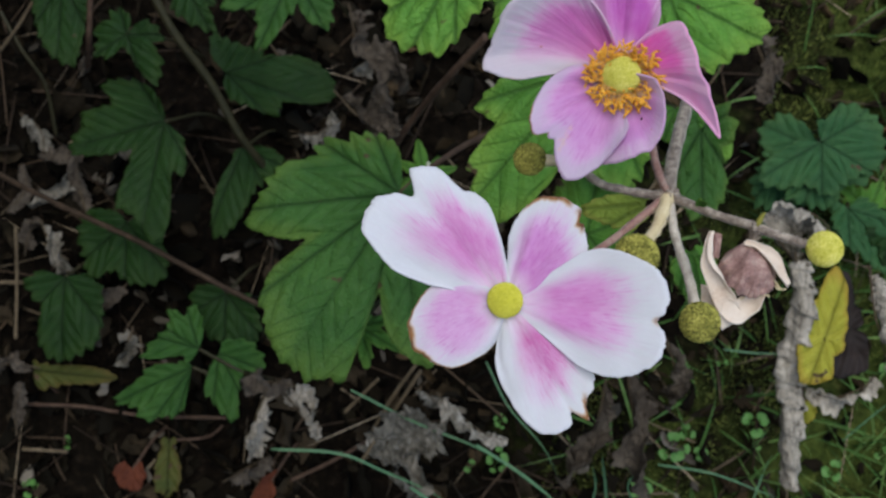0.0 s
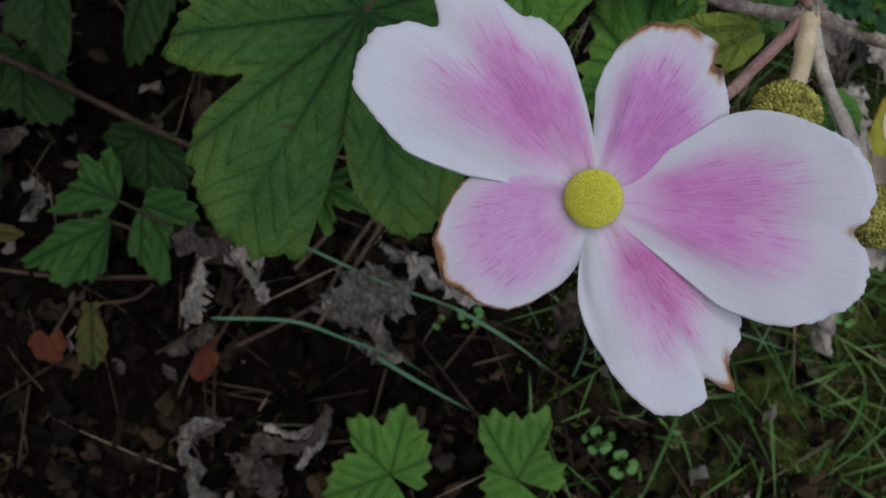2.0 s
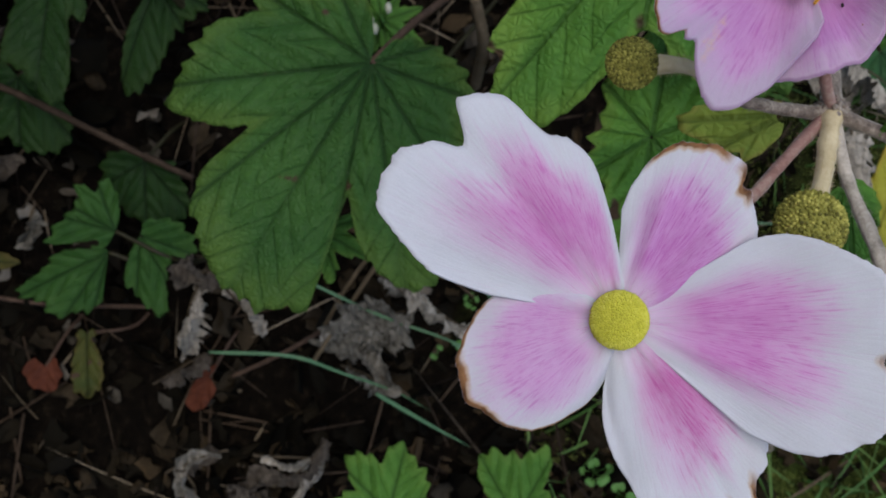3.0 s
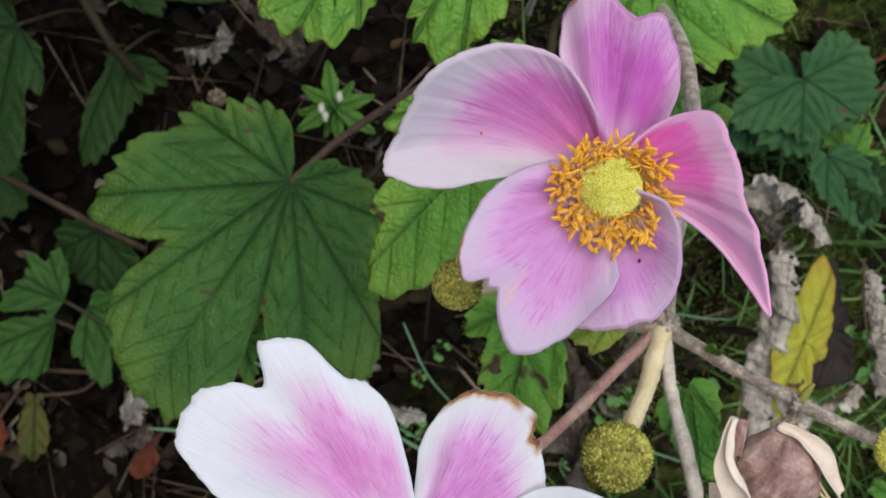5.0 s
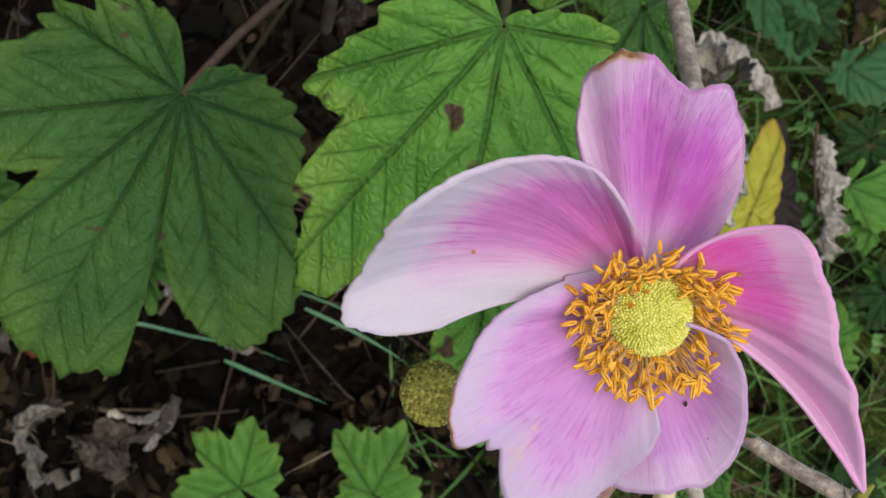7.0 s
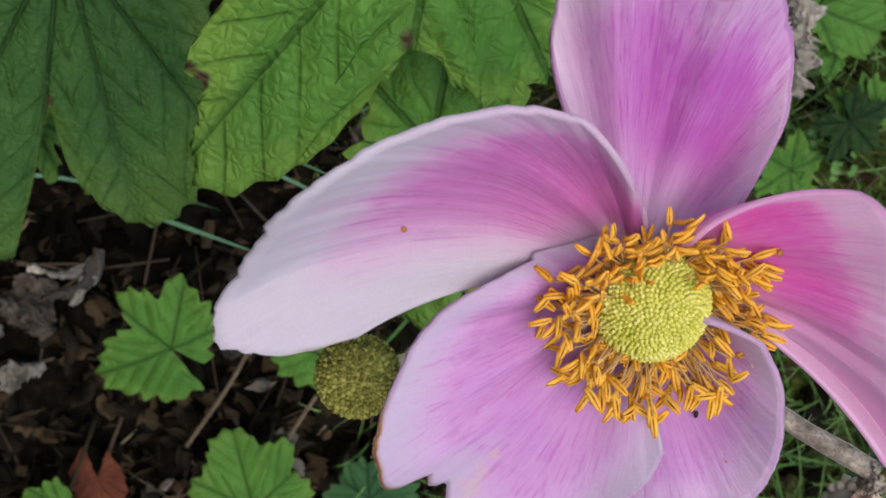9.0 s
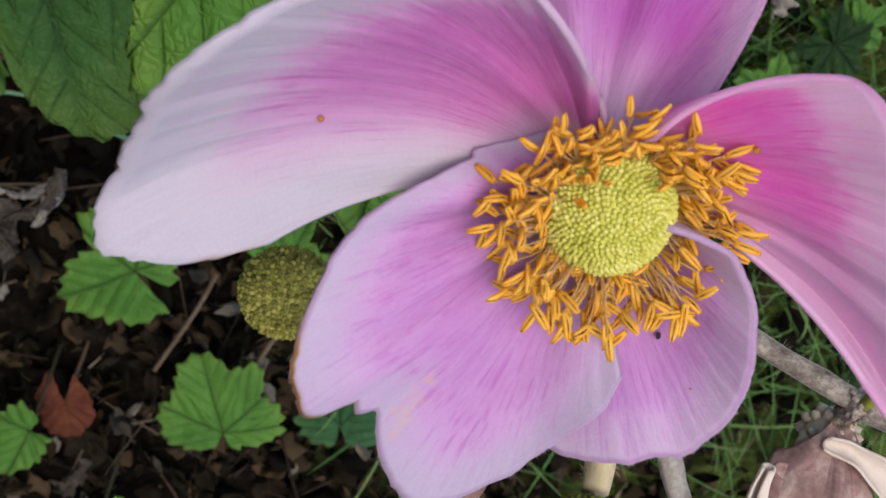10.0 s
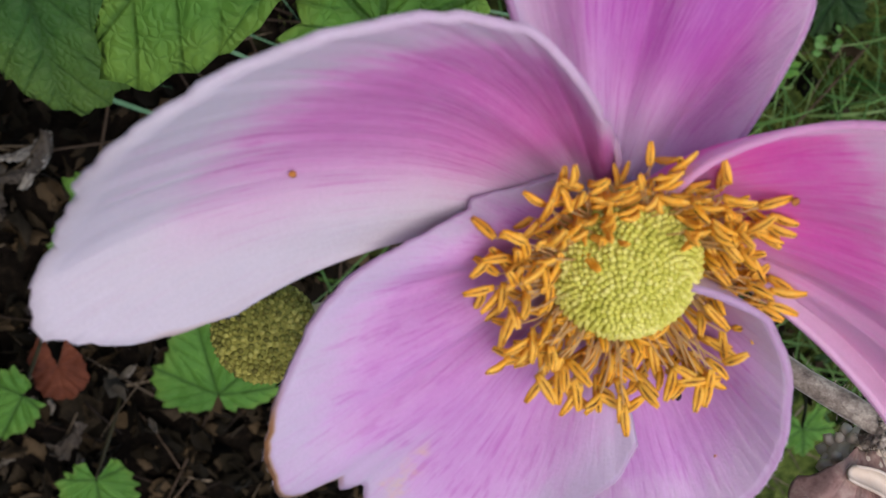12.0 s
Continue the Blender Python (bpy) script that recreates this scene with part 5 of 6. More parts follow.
# ---------------------------------------------------------------- shrivelled leaves
def dead_leaf(points, width, turns, twist, mat, label, seed=0.0, crumple=0.003, steps=90, around=36, flat=0.7, taper=(0.35, 1.0, 0.9, 1.0, 0.55), coils=0):
    """A dry leaf rolled up round its middle line."""
    bm = bmesh.new()
    line = spline(points, steps)
    side = None
    rows = []
    for i, p in enumerate(line):
        t = i / steps
        d = (line[min(i + 1, steps)] - line[max(i - 1, 0)]).normalized()
        if side is None:
            side = d.orthogonal().normalized()
        side = (side - d * side.dot(d)).normalized()
        up = d.cross(side)
        r = width * curve_at(taper, t) * (1 + 0.25 * noise.noise(Vector((t * 9, seed, 0))))
        row = []
        ragged = 1 + 0.25 * noise.noise(Vector((t * 30, seed, 9)))
        bow = 0.55 * turns * (1.0 + 0.55 * noise.noise(Vector((t * 3.0, seed, 21)))) * 2 * math.pi
        lean = twist * t * 2 * math.pi + 0.8 * noise.noise(Vector((t * 2.5, seed, 31)))
        for j in range(around + 1):
            w = (j / around - 0.5) * ragged
            if coils:
                a = w * turns * 2 * math.pi + twist * t * 2 * math.pi
                k = r * (0.55 + 0.9 * abs(w)) * (1 + 0.22 * math.sin(3 * a + 9 * t)) * (0.80 + 0.42 * ((coils * t + a / (2 * math.pi)) % 1.0) ** 1.6)
                q = p + (side * math.cos(a) + up * math.sin(a) * flat) * k
                sharp = 0.4
            else:
                edge = 1 + 0.35 * noise.noise(Vector((t * 22, seed, 3.0 if w > 0 else 8.0)))
                a = w * bow
                ray = 2.3 * r * edge / max(bow, 0.6)
                cross = (math.sin(a) * ray, (1 - math.cos(a)) * ray)
                ruffle = 0.30 * r * (2 * abs(w)) ** 2 * math.sin(26 * t + 9 * w + seed + 3 * noise.noise(Vector((t * 6, seed, 1))))
                c, d0 = math.cos(lean), math.sin(lean)
                q = p + side * (cross[0] * c - (cross[1] + ruffle) * d0) + up * (cross[0] * d0 + (cross[1] + ruffle) * c) * flat
                sharp = 1.0
            n = Vector((noise.noise(q * 85 + Vector((seed, 0, 0))), noise.noise(q * 85 + Vector((0, seed, 4))), noise.noise(q * 85 + Vector((9, 0, seed)))))
            fold = (1 - 2 * abs(noise.noise(q * 150 + Vector((seed, 3, 1))))) * 0.35 + (1 - 2 * abs(noise.noise(q * 330 + Vector((1, seed, 8))))) * 0.2 * (1 + sharp)
            out = (q - p).normalized() if coils else (up * math.cos(lean) - side * math.sin(lean))
            row.append(bm.verts.new(q + n * crumple * (1.0 if coils else 0.55) + out * fold * (0.0022 + 0.35 * crumple)))
        rows.append(row)
    for a, b in zip(rows, rows[1:]):
        for j in range(around):
            bm.faces.new((a[j], a[j + 1], b[j + 1], b[j]))
    dry = tagged(thicken(part("dead_leaf", bm, mat), 0.00025), label, "dead leaf", "shrivelled leaves")
    start = (line[0] - line[1]).normalized() * 0.005
    part("midrib", tube(bmesh.new(), [line[0] + start, line[0], line[steps // 3], line[2 * steps // 3], line[steps]], [0.0007, 0.0007, 0.0006, 0.0004, 0.0002], 24, 6, 0.3), straw_mat, dry, "thin dry stalk and midrib")
    return dry


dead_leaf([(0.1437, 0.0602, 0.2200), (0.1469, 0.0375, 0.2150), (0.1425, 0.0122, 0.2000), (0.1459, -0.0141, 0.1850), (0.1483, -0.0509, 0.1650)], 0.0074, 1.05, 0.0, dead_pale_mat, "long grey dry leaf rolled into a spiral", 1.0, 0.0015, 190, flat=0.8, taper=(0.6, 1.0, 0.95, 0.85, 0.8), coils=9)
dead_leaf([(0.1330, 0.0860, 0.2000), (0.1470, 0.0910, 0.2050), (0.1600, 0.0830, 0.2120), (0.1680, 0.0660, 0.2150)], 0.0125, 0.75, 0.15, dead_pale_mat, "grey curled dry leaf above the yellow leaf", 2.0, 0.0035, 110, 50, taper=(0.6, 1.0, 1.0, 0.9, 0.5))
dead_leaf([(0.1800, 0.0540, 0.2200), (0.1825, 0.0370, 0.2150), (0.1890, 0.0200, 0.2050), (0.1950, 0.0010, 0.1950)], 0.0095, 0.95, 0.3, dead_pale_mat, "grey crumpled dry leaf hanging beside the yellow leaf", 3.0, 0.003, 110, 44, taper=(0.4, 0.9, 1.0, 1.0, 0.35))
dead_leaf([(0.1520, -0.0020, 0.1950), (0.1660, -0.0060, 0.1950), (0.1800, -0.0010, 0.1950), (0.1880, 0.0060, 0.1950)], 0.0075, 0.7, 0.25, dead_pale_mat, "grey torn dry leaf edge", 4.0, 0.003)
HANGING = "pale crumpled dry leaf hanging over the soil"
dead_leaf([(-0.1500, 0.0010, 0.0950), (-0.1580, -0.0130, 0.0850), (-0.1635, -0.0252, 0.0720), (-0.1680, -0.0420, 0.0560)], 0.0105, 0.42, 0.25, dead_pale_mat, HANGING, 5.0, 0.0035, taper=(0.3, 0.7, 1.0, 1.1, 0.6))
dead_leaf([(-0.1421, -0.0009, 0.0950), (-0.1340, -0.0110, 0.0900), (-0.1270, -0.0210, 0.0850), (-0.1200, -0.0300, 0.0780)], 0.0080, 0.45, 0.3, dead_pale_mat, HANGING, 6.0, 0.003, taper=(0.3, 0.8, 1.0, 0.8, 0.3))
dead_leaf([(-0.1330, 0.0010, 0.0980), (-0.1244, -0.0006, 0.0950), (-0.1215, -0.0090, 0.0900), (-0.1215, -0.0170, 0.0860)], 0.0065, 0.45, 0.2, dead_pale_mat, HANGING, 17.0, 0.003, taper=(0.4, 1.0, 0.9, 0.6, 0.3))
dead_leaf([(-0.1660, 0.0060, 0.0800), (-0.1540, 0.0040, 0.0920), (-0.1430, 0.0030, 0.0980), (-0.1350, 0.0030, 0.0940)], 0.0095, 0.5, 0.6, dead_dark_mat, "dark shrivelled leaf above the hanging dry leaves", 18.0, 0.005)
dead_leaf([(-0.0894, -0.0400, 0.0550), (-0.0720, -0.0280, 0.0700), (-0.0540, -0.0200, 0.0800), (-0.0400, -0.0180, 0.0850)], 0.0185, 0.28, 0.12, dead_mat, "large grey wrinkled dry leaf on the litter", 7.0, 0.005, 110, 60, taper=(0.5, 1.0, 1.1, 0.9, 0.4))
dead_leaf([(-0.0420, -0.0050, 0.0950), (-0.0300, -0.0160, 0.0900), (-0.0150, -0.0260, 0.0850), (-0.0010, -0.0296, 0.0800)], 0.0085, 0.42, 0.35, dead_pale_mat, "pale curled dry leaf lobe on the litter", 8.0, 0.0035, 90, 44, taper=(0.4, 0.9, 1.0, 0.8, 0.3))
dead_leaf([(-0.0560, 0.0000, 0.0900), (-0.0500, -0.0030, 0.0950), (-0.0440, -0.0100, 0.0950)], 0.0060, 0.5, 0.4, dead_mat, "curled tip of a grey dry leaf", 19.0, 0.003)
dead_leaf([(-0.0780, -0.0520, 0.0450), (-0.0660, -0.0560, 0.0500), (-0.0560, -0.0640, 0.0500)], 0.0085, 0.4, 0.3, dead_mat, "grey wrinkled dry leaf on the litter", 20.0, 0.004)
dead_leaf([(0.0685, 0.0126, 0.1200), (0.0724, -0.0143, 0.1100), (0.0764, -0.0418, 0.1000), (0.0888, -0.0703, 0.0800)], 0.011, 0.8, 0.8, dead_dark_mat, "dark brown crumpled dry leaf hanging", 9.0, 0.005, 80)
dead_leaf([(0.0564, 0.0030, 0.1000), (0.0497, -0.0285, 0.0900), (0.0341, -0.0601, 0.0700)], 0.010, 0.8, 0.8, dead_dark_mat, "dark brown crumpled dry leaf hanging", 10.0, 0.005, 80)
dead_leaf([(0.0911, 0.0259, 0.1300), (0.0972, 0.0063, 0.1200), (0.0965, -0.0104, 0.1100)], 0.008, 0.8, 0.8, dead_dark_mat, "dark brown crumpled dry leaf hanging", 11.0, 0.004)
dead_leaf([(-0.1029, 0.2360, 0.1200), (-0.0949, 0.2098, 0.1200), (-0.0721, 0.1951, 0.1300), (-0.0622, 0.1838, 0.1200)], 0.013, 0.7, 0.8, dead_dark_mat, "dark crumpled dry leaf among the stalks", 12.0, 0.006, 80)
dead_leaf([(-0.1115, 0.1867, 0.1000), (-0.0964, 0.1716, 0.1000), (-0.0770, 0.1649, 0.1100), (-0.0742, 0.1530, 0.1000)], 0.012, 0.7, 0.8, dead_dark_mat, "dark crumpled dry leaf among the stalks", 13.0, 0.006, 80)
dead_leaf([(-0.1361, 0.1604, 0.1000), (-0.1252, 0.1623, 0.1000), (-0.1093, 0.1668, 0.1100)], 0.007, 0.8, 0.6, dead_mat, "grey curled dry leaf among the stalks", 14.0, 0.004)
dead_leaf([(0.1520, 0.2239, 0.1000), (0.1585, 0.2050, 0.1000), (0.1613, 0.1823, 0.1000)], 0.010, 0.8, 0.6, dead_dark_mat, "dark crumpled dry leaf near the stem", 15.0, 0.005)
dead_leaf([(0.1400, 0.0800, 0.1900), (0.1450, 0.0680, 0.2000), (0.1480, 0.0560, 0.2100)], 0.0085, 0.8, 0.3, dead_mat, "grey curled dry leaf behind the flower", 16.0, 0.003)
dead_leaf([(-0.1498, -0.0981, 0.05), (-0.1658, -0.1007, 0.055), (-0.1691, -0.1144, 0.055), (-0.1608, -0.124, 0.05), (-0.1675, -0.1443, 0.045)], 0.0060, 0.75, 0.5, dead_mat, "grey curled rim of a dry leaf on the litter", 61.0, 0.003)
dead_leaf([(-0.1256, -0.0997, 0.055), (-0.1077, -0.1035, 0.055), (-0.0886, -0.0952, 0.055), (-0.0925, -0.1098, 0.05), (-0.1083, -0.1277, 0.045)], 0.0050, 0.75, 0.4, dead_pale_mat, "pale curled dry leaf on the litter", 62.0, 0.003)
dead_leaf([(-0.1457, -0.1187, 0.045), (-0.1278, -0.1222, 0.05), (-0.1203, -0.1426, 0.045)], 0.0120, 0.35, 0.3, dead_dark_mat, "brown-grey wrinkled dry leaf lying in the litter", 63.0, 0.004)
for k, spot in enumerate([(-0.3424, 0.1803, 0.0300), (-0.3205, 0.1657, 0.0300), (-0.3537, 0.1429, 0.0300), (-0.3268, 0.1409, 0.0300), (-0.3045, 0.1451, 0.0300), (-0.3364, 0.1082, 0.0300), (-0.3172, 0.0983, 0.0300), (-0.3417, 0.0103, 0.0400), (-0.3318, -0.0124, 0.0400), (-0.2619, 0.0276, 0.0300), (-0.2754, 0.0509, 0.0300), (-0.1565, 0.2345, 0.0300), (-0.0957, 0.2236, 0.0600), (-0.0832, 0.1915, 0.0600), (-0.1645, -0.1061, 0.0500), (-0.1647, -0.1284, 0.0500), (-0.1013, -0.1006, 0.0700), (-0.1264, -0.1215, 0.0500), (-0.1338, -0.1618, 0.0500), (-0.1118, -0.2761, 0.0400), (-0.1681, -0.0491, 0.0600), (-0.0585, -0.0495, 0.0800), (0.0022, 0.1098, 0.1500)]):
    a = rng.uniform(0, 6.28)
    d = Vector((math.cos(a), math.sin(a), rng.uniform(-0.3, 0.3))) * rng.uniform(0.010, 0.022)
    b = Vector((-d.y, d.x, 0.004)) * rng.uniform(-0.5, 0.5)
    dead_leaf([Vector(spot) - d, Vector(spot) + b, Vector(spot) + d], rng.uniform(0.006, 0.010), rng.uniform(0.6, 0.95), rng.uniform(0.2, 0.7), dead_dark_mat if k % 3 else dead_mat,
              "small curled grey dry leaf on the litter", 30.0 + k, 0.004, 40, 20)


# ---------------------------------------------------------------- stalks and twigs
def twig(points, radius, mat, label, category="twig"):
    return tagged(part("twig", tube(bmesh.new(), points, radius, 40, 8, 0.3), mat), label, category)


twig([(-0.2157, 0.2309, 0.1700), (-0.2051, 0.2102, 0.1500), (-0.1892, 0.1879, 0.1200), (-0.1772, 0.1632, 0.0900), (-0.1646, 0.1467, 0.0500)], 0.0027, twig_green_mat, "thick olive-brown plant stalk leaning through the leaves", "stalk")
twig([(-0.3586, 0.1477, 0.0600), (-0.2967, 0.1181, 0.0700), (-0.2451, 0.0954, 0.0700), (-0.1970, 0.0708, 0.0600), (-0.1643, 0.0554, 0.0500)], 0.0019, twig_litter_mat, "long reddish-brown dry stalk over the litter", "stalk")
twig([(-0.2723, 0.2527, 0.1200), (-0.2789, 0.2297, 0.1000), (-0.2946, 0.2204, 0.0600)], 0.0020, twig_mat, "reddish-brown upright stalk among leaves", "stalk")
twig([(-0.0145, 0.1883, 0.2000), (-0.0347, 0.1776, 0.1700), (-0.0584, 0.1692, 0.1200), (-0.0800, 0.1546, 0.0800)], 0.0022, twig_mat, "dark brown stalk behind the leaves", "stalk")
twig([(0.1736, 0.1260, 0.0700), (0.2075, 0.1360, 0.0700), (0.2344, 0.1536, 0.0700), (0.2651, 0.1713, 0.0700)], 0.0014, twig_mat, "dark thin twig beside the low leaf")
twig([(0.2309, 0.1679, 0.0600), (0.2504, 0.1800, 0.0600), (0.2736, 0.1881, 0.0600)], 0.0012, rust_mat, "thin red-brown twig beside the low leaf")
twig([(-0.1463, -0.0578, 0.0300), (-0.1130, -0.0422, 0.0400), (-0.0677, -0.0160, 0.0500)], 0.0013, twig_mat, "thin red-brown twig on the litter")
twig([(-0.3579, 0.0739, 0.0300), (-0.3335, 0.0741, 0.0300), (-0.3054, 0.0763, 0.0300)], 0.0014, straw_mat, "pale broken straw on the litter", "straw")
twig([(-0.3407, 0.1103, 0.0500), (-0.3411, 0.0725, 0.0400), (-0.3431, 0.0344, 0.0300)], 0.0012, straw_mat, "pale broken straw on the litter", "straw")
twig([(-0.0585, 0.0186, 0.0800), (-0.0769, -0.0060, 0.0700), (-0.0919, -0.0310, 0.0600)], 0.0011, straw_mat, "pale straw leaning over the litter", "straw")
twig([(-0.0857, 0.0088, 0.0600), (-0.1087, -0.0130, 0.0500)], 0.0012, straw_mat, "pale straw leaning over the litter", "straw")
twig([(-0.3363, -0.0407, 0.0200), (-0.3202, -0.0412, 0.0200), (-0.3042, -0.0421, 0.0200)], 0.0013, straw_mat, "pale broken straw on the litter", "straw")
twig([(-0.3389, -0.0098, 0.0200), (-0.2946, -0.0111, 0.0200), (-0.2544, -0.0162, 0.0200), (-0.1925, -0.0174, 0.0300)], 0.0013, twig_mat, "thin red-brown twig on the litter")
twig([(-0.3459, 0.2500, 0.0900), (-0.3326, 0.2256, 0.0800), (-0.3238, 0.2082, 0.0600), (-0.3258, 0.1803, 0.0300)], 0.0012, twig_green_mat, "thin green stalk among the leaves", "stalk")
twig([(-0.3184, 0.2537, 0.1000), (-0.3331, 0.2379, 0.0900), (-0.3483, 0.2257, 0.0800)], 0.0012, straw_mat, "pale dry stalk among the leaves", "stalk")
stub = twig([(-0.1209, 0.1361, 0.0850), (-0.1245, 0.1289, 0.0700), (-0.1297, 0.1190, 0.0450)] + [(-0.125, 0.13, -0.004)], 0.0016, straw_mat, "pale brown dry stalk with a swollen tip behind the leaf", "stalk")
part("dry_bud", studded_ball(bmesh.new(), (-0.1201, 0.1372, 0.0880), 0.0042, 60, 0.0008, 1.3), straw_mat, stub)
twig([(-0.0583, -0.2097, 0.0500), (-0.0351, -0.1780, 0.0500), (-0.0218, -0.1561, 0.0500)], 0.0013, straw_mat, "pale dry stalk on the litter", "stalk")
twig([(0.0123, -0.1854, 0.0500), (-0.0075, -0.2145, 0.0500), (-0.0276, -0.2443, 0.0500)], 0.0013, straw_mat, "pale dry stalk on the litter", "stalk")
twig([(-0.0098, 0.1263, 0.1800), (-0.0053, 0.1092, 0.1600), (-0.0079, 0.0958, 0.1200)], 0.0028, straw_mat, "pale dry stalk behind the leaves", "stalk")
twig([(-0.0557, 0.0123, 0.0900), (-0.0779, -0.0205, 0.0800), (-0.0945, -0.0452, 0.0700)], 0.0012, straw_mat, "pale straw leaning over the litter", "straw")


# ---------------------------------------------------------------- grass
def blade_points(foot, lean, length, bend):
    a = Vector(foot)
    d = Vector((lean[0], lean[1], 1.0)).normalized()
    out = Vector((d.x, d.y, 0))
    pts = []
    for i in range(7):
        t = i / 6
        pts.append(a + d * length * t + out * bend * t * t - Vector((0, 0, 1)) * bend * 0.8 * t * t * t)
    return pts


def blade(verts, faces, pts, width):
    n = len(pts) - 1
    k = len(verts)
    for i, p in enumerate(pts):
        d = (pts[min(i + 1, n)] - pts[max(i - 1, 0)]).normalized()
        s = d.cross(Vector((0.3, 0.2, 1))).normalized() * width * (1 - (i / n) ** 2.2) * (0.6 + 0.4 * min(1, i / 1.5))
        dip = d.cross(s).normalized() * width * 0.35
        verts += [p - s, p + dip * (1 - i / n), p + s]
    for i in range(n):
        a, b = k + 3 * i, k + 3 * i + 3
        faces += [(a, a + 1, b + 1, b), (a + 1, a + 2, b + 2, b + 1)]


def mesh_thing(name, verts, faces, mat):
    me = bpy.data.meshes.new(name)
    me.from_pydata([tuple(v) for v in verts], [], faces)
    for p in me.polygons:
        p.use_smooth = True
    me.materials.append(mat)
    return new(name, me)


blue_grass_mat = mottled("grass_bluish", [(0.2, (0.04, 0.11, 0.055)), (0.5, (0.08, 0.19, 0.09)), (0.8, (0.13, 0.25, 0.12))], 40.0, 0.5, 0.2, 0.0004, through_light=0.2)


def single_blade(points, width, label="long bluish-green grass blade over the litter"):
    v, f = [], []
    blade(v, f, spline(points, 24), 0.48 * width)
    return tagged(mesh_thing("grass_blade", v, f, blue_grass_mat), label, "grass", "long grass blades")


single_blade([(-0.1433, -0.0374, 0.1100), (-0.1017, -0.0393, 0.1130), (-0.0759, -0.0496, 0.1000), (-0.0497, -0.0615, 0.0800), (-0.0295, -0.0757, 0.0600)], 0.0019)
single_blade([(-0.0995, -0.0003, 0.0900), (-0.0568, -0.0204, 0.0900), (-0.0151, -0.0368, 0.0800), (0.0205, -0.0611, 0.0500), (0.0358, -0.0759, 0.0300)], 0.0017)
single_blade([(0.1351, 0.0304, 0.0600), (0.1573, 0.0281, 0.0600), (0.1784, 0.0292, 0.0500)], 0.0014)
single_blade([(0.0937, -0.0428, 0.0500), (0.1252, -0.0473, 0.0600), (0.1527, -0.0563, 0.0500), (0.1733, -0.0638, 0.0400)], 0.0016)
single_blade([(-0.0160, 0.0199, 0.0700), (-0.0014, -0.0084, 0.0700), (0.0202, -0.0326, 0.0600), (0.0317, -0.0540, 0.0400)], 0.0013)
single_blade([(0.0641, -0.0749, 0.0200), (0.0599, -0.0508, 0.0500), (0.0566, -0.0358, 0.0700)], 0.0022)
single_blade([(0.0504, -0.0790, 0.0200), (0.0542, -0.0584, 0.0500), (0.0510, -0.0431, 0.0700)], 0.0020)
single_blade([(0.0854, -0.0745, 0.0200), (0.0747, -0.0579, 0.0500), (0.0793, -0.0464, 0.0600)], 0.0018)
single_blade([(0.1590, -0.0653, 0.0200), (0.1628, -0.0454, 0.0400), (0.1641, -0.0338, 0.0600)], 0.0018)
single_blade([(0.2155, -0.0257, 0.0300), (0.2287, -0.0105, 0.0500), (0.2407, 0.0006, 0.0600)], 0.0014)
single_blade([(0.2550, 0.1439, 0.0300), (0.2621, 0.1257, 0.0400), (0.2730, 0.1140, 0.0400)], 0.0014)
single_blade([(0.2533, 0.1116, 0.0300), (0.2648, 0.1040, 0.0400), (0.2760, 0.1002, 0.0400)], 0.0018)
single_blade([(-0.0584, -0.0582, 0.1150), (-0.0322, -0.0758, 0.1000), (-0.0098, -0.0896, 0.0900)], 0.0022)
single_blade([(-0.0199, -0.0327, 0.1200), (0.0073, -0.0495, 0.1100), (0.0303, -0.0670, 0.1000)], 0.0020)

grng = random.Random(11)
verts, faces = [], []
for _ in range(3400):
    x, y = grng.uniform(0.02, 0.45), grng.uniform(-0.32, 0.36)
    if grng.random() > min(1.0, max(0.06, (x - 0.02) * 3.0 - max(0.0, y) * 2.2)) and not (y < -0.12 and grng.random() < 0.25):
        continue
    a = grng.uniform(0, 6.28)
    lean = grng.uniform(0.2, 1.3)
    length = grng.uniform(0.02, 0.09)
    blade(verts, faces, blade_points((x, y, terrain(x, y)), (math.cos(a) * lean, math.sin(a) * lean), length, grng.uniform(0.0, 0.03)), grng.uniform(0.0006, 0.0014))
tagged(mesh_thing("grass", verts, faces, grass_mat), "short green lawn grass growing through moss", "grass", kind="stuff")

verts, faces = [], []
for _ in range(420):
    x, y = grng.uniform(-0.42, 0.55), grng.uniform(-0.40, 0.40)
    if x < -0.05 and grng.random() < 0.55:
        continue
    a = grng.uniform(0, 6.28)
    lean = grng.uniform(1.5, 6.0)
    blade(verts, faces, blade_points((x, y, terrain(x, y) + 0.003), (math.cos(a) * lean, math.sin(a) * lean), grng.uniform(0.02, 0.09), grng.uniform(-0.01, 0.01)), grng.uniform(0.0004, 0.0011))
tagged(mesh_thing("dry_grass", verts, faces, straw_mat), "dry straw-coloured grass lying on the soil", "dry grass", kind="stuff")

# moss cushions: dense tiny tufts
moss_mat = mottled("moss_olive", [(0.2, (0.02, 0.03, 0.008)), (0.5, (0.07, 0.095, 0.022)), (0.8, (0.17, 0.20, 0.05))], 25.0, 0.9, 0.3, 0.0005, per_piece=0.6)
verts, faces = [], []
